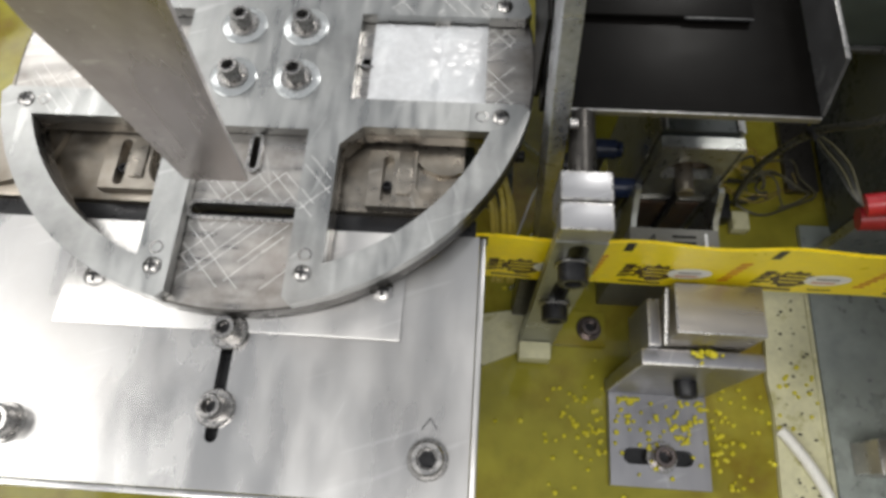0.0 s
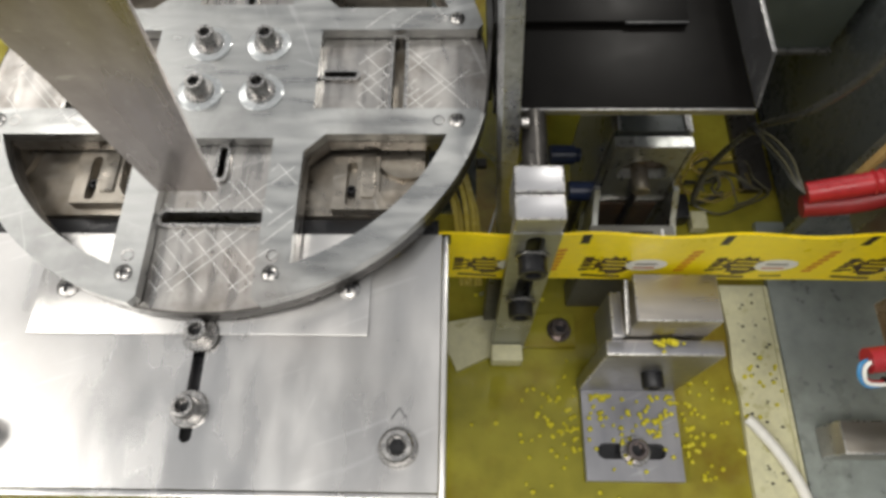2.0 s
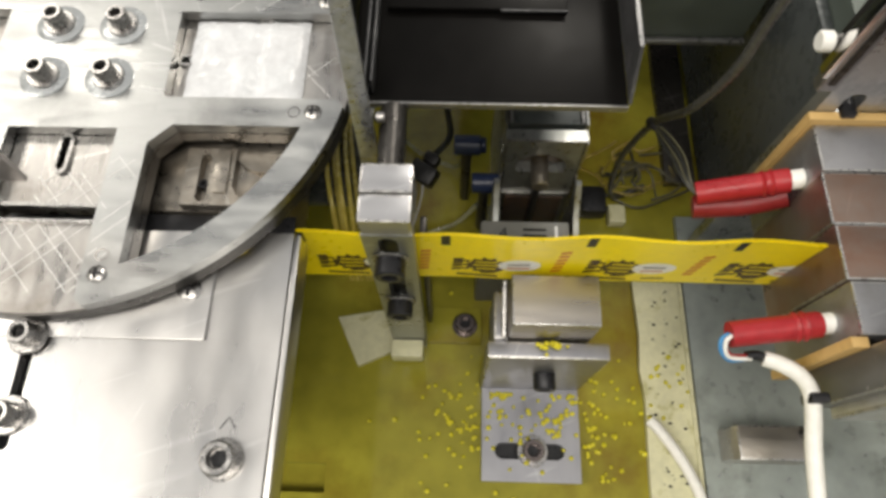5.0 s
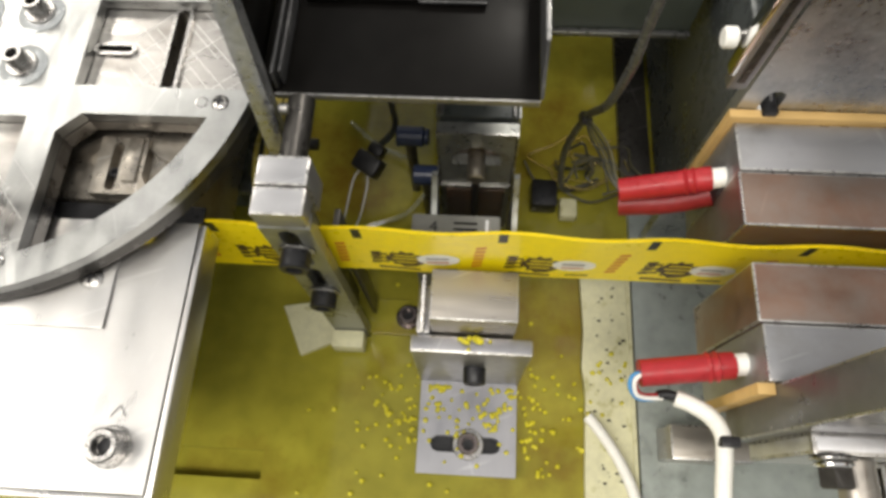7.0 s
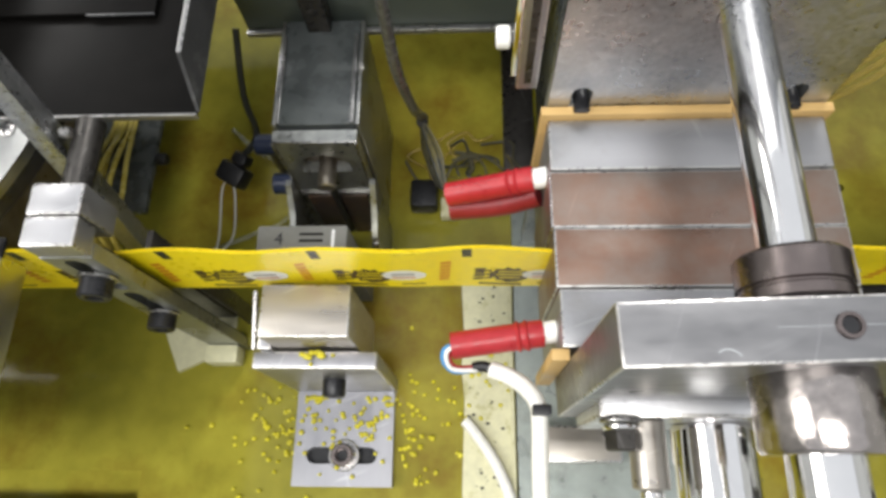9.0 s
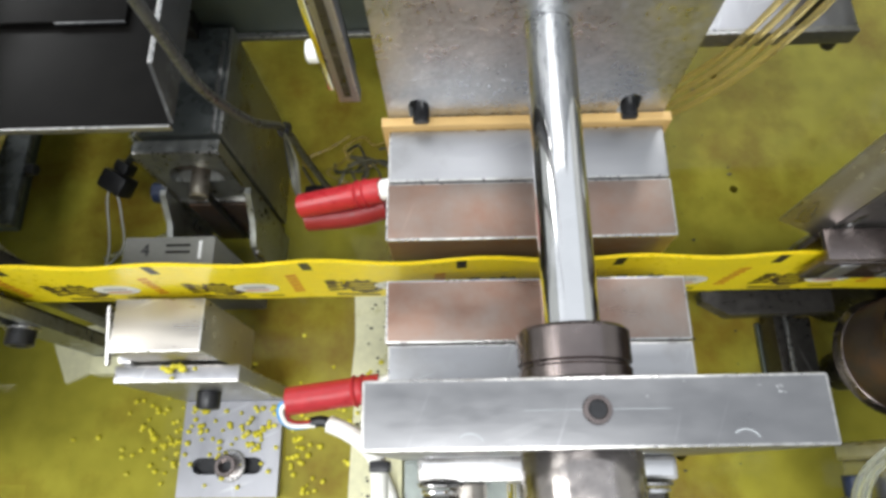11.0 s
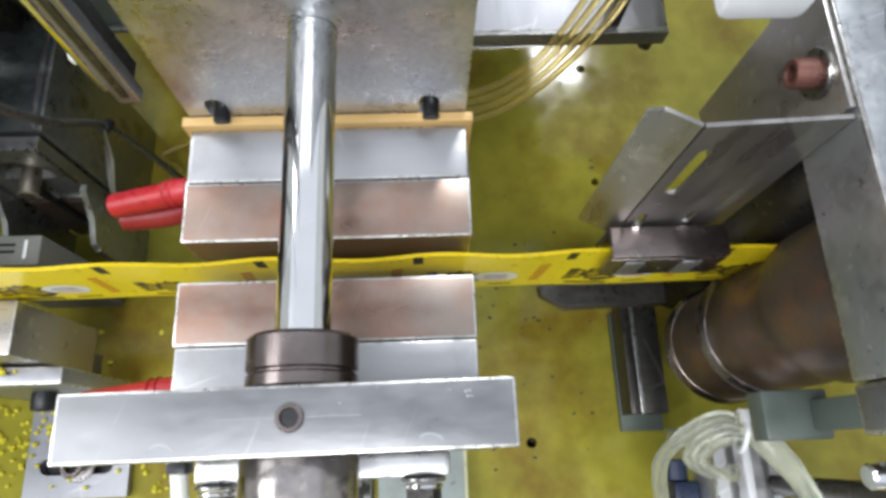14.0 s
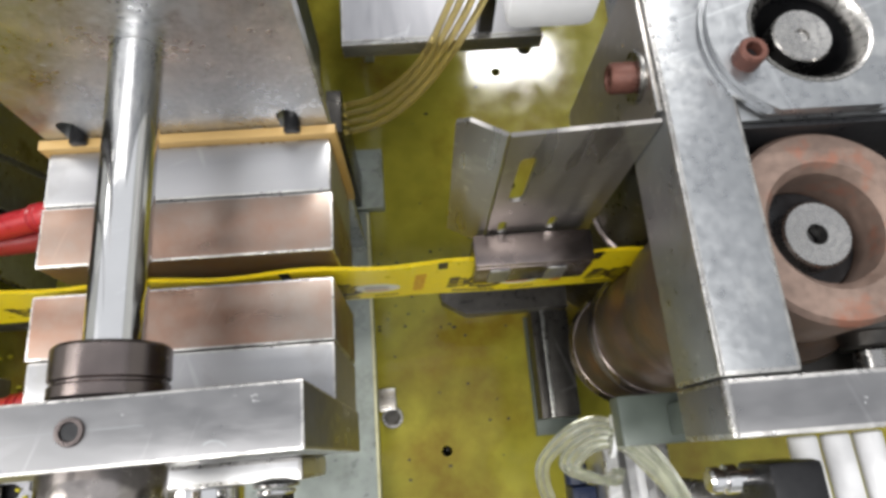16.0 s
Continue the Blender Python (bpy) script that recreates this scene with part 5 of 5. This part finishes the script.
part("hex_nut", lathe((0.2060, -0.0235, 0.0017), (0.2060, -0.0235, 1), [(0, 0.0044), (0.0040, 0.0044), (0.0046, 0.0036), (0.0046, 0), (0, 0)], 6), DARKSTEEL, nut)
solid("base_plate_edge", box(0.1968, 0.1984, -0.358, 0.0930, 0.0051, 0.0064, 0.0004), STRIP, "pale raised edge of the press base plate", "plate", kind="structure")
solid("bed_pad", box(0.1860, 0.2078, 0.0960, 0.1340, 0.0003, 0.0080, 0.0008), PANEL, "small greenish grey pad on the bed beside the press", "pad")
rc = thing("rear_cover", (0.24, 0.14, 0), "grey sheet cover behind the press with hoses over it", "cover")
part("cover_top", box(0.2000, 0.2820, 0.1165, 0.30, 0.1330, 0.1370, 0.001), BRACKET, rc, "mottled galvanised sheet")
part("cover_leg", box(0.2000, 0.2060, 0.2000, 0.30, 0.0, 0.1328, 0.001), PANEL, rc)
part("cover_lip", box(0.2000, 0.2820, 0.1148, 0.1163, 0.1290, 0.1372, 0.0004), TRAYEDGE, rc)
part("lug", rod((0.2765, 0.1185, 0.1328), (0.2765, 0.1185, 0.1230), 0.0030), DARKSTEEL, rc)
part("white_cap", box(0.2480, 0.2690, 0.0475, 0.1240, 0.2320, 0.2440, 0.003), WHITEPLASTIC, rc, "white plastic cap")
part("cap_stem", box(0.2555, 0.2615, 0.1175, 0.1235, 0.1372, 0.2318, 0.0008), DARKSTEEL, rc)
am = thing("amber_hoses", (0.23, 0.12, 0.05), "amber pneumatic hoses curving behind the press", "hoses")
for i in range(4):
    o = 0.0046 * i
    part("hose", pipe([(0.1960, 0.0990 + o, 0.0950), (0.2120, 0.0975 + o, 0.1040), (0.2300, 0.0985 + o, 0.1250), (0.2460 - 0.3 * o, 0.1020 + o, 0.1540), (0.2560 - 0.5 * o, 0.1090 + o, 0.1760), (0.2640 - 0.6 * o, 0.1240 + o, 0.2060), (0.268, 0.15 + o, 0.24)], 0.0014, 10), AMBER, am)
part("hose_clip", box(0.1880, 0.1950, 0.0965, 0.1180, 0.0081, 0.1000, 0.0006), DARKSTEEL, am)

# ---------- granules ----------
rnd = random.Random(21)
gb = bmesh.new()


def granule(x, y, z):
    r = rnd.uniform(0.0011, 0.0017)
    made = bmesh.new()
    bmesh.ops.create_icosphere(made, subdivisions=1, radius=r)
    turn = pose(x, y, z + r * 0.75, rnd.uniform(0, 90), rnd.uniform(0, 90), 0) @ Matrix.Diagonal((1, rnd.uniform(0.75, 1.1), rnd.uniform(0.7, 1), 1))
    bmesh.ops.transform(made, matrix=turn, verts=made.verts)
    join(gb, made)


for i in range(66):
    granule(rnd.uniform(-0.027, 0.0225), min(-0.0165, rnd.gauss(-0.028, 0.010)) if i % 3 else rnd.uniform(-0.058, -0.016), 0.006)
for i in range(18):
    granule(-0.024 + abs(rnd.gauss(0, 0.008)), -0.0160 - abs(rnd.gauss(0, 0.0018)), 0.006)
for i in range(10):
    granule(rnd.uniform(0.008, 0.0235), -0.0165 - abs(rnd.gauss(0, 0.0022)), 0.006)
for i in range(48):
    granule(-0.030 - abs(rnd.gauss(0, 0.013)), rnd.gauss(-0.030, 0.014), 0.0)
for i in range(54):
    granule(0.0265 + min(0.033, abs(rnd.gauss(0, 0.016))), rnd.gauss(-0.034, 0.016), 0.0)
for i in range(16):
    granule(rnd.uniform(0.0625, 0.086), rnd.uniform(-0.03, 0.01) if i % 2 else rnd.gauss(-0.004, 0.004), 0.004)
for i in range(14):
    granule(rnd.gauss(-0.0015, 0.003), -0.0060 - abs(rnd.gauss(0, 0.0016)), 0.0815 + 0.0013 * (i % 2))
for i in range(30):
    granule(rnd.uniform(-0.10, 0.05), rnd.uniform(-0.10, 0.05), 0.0)
granules = solid("granules", gb, GRAIN, "pale yellow granules spilled over the bracket and bed", "granules", kind="stuff", at=(0, -0.03, 0))
db = bmesh.new()
for i in range(130):
    x, y = rnd.uniform(0.205, 0.29), rnd.uniform(-0.12, 0.2)
    if i % 3 == 1:
        x, y = rnd.uniform(0.062, 0.0855), rnd.uniform(-0.07, 0.05)
    if i % 3 == 0:
        x, y = rnd.uniform(0.19, 0.245), rnd.uniform(0.02, 0.07)
    made = bmesh.new()
    bmesh.ops.create_icosphere(made, subdivisions=1, radius=rnd.uniform(0.0003, 0.0009))
    bmesh.ops.transform(made, matrix=pose(x, y, 0.0042 if x < 0.09 else 0.0002) @ Matrix.Diagonal((rnd.uniform(1, 2), 1, 0.5, 1)), verts=made.verts)
    join(db, made)
solid("debris", db, BLACK, "dark specks of debris on the yellow bed", "debris", kind="stuff", at=(0.24, 0.04, 0))


# ---------- movement ----------
def motions():
    # turntable: a quarter turn clockwise each cycle
    turns = [(0.0, 0), (0.2, 0), (0.3, -9), (0.4, -30), (0.5, -45), (0.6, -64), (0.7, -78), (0.8, -86), (0.9, -90),
             (5.5, -90), (5.6, -108), (5.7, -128), (5.8, -144), (5.9, -161), (6.0, -173), (6.1, -179), (6.2, -180),
             (10.85, -180), (11.2, -225), (11.55, -270), (16.0, -270)]
    walk(table, [(t, pose(CX, CY, 0.1, 0, 0, a)) for t, a in turns])
    # pusher: down through the pocket and up again
    ups = [(0.0, 0.0875), (1.2, 0.0875), (1.3, 0.066), (1.4, 0.014), (1.5, 0.0), (1.7, 0.0), (1.8, 0.022), (1.9, 0.058), (2.0, 0.084), (2.1, 0.0875),
           (6.5, 0.0875), (6.6, 0.066), (6.7, 0.014), (6.8, 0.0), (7.0, 0.0), (7.1, 0.022), (7.3, 0.084), (7.4, 0.0875),
           (11.8, 0.0875), (12.1, 0.0), (12.3, 0.0), (12.7, 0.0875), (16.0, 0.0875)]
    walk(pusher, [(t, pose(PUSH_AT.x, PUSH_AT.y, PUSH_AT.z + u)) for t, u in ups])

    def on_table(a, z=ZT - 0.0055):
        c, s = math.cos(radians(a)), math.sin(radians(a))
        return pose(CX + 0.0625 * c, CY + 0.0625 * s, z, 0, 0, a)
    # first sachet rides to the front pocket and is pushed through; the second is shuttled in and follows
    rows = [(t, on_table(a)) for t, a in turns if t <= 0.9] + [(1.36, on_table(-90)), (1.48, on_table(-90, 0.118)), (16.0, on_table(-90, 0.118))]
    walk(sachet_a, rows)
    wait = pose(-0.03, CY, ZT - 0.0055)
    rows = [(0.0, wait), (3.4, wait), (4.0, on_table(0))] + [(t, on_table(a + 90)) for t, a in turns if 5.5 <= t <= 6.2] + [(6.66, on_table(-90)), (6.78, on_table(-90, 0.118)), (16.0, on_table(-90, 0.118))]
    walk(sachet_b, rows)
    # shuttle tray
    slide = [(0.0, 0), (3.3, 0), (3.8, -0.073), (4.1, -0.070), (4.7, 0), (8.65, 0.002), (8.8, -0.015), (9.0, -0.046), (9.2, -0.068), (9.5, -0.072), (9.7, -0.048), (10.0, 0.003), (10.2, 0.006), (13.9, 0.006), (14.5, -0.07), (14.8, -0.07), (15.4, 0), (16.0, 0)]
    walk(tray, [(t, pose(-0.03 + d, 0.09, TZ)) for t, d in slide])
    # film advances one print length each cycle
    steps = [(0.0, 0), (2.7, 0), (2.85, 0.12), (3.0, 0.45), (3.15, 0.80), (3.3, 0.956), (8.05, 0.956), (8.2, 1.1), (8.35, 1.5), (8.5, 1.84), (8.65, 1.956), (13.4, 1.94), (13.55, 2.06), (13.75, 2.5), (13.9, 2.85), (14.05, 2.94), (16.0, 2.94)]
    walk(film, [(t, pose(PITCH * n, 0.021, 0.09)) for t, n in steps])
    # front jaw closes on the film
    gaps = [(0.0, 0), (3.25, 0), (3.55, 0.0143), (5.0, 0.0143), (5.25, 0), (8.55, 0), (8.7, 0.002), (8.8, 0.0065), (8.9, 0.0125), (9.0, 0.0143), (10.45, 0.0143), (10.75, 0), (14.15, 0), (14.25, 0.003), (14.35, 0.011), (14.45, 0.0143), (15.8, 0.0143), (15.9, 0.0118), (16.0, 0.0045)]
    walk(car, [(t, pose(OPEN.x, OPEN.y + d, 0)) for t, d in gaps])
    # the cross plate lags at its free end while the jaw is shut
    hinge = Vector((0.0498, -0.0105, 0))
    slop = []
    for t, d in gaps:
        m = pose(0, 0, 0, 0, 0, 0.3 + 1.5 * d / 0.0143)
        slop.append((t, Matrix.Translation(hinge - m @ hinge) @ m))
    walk(plate, slop)


motions()
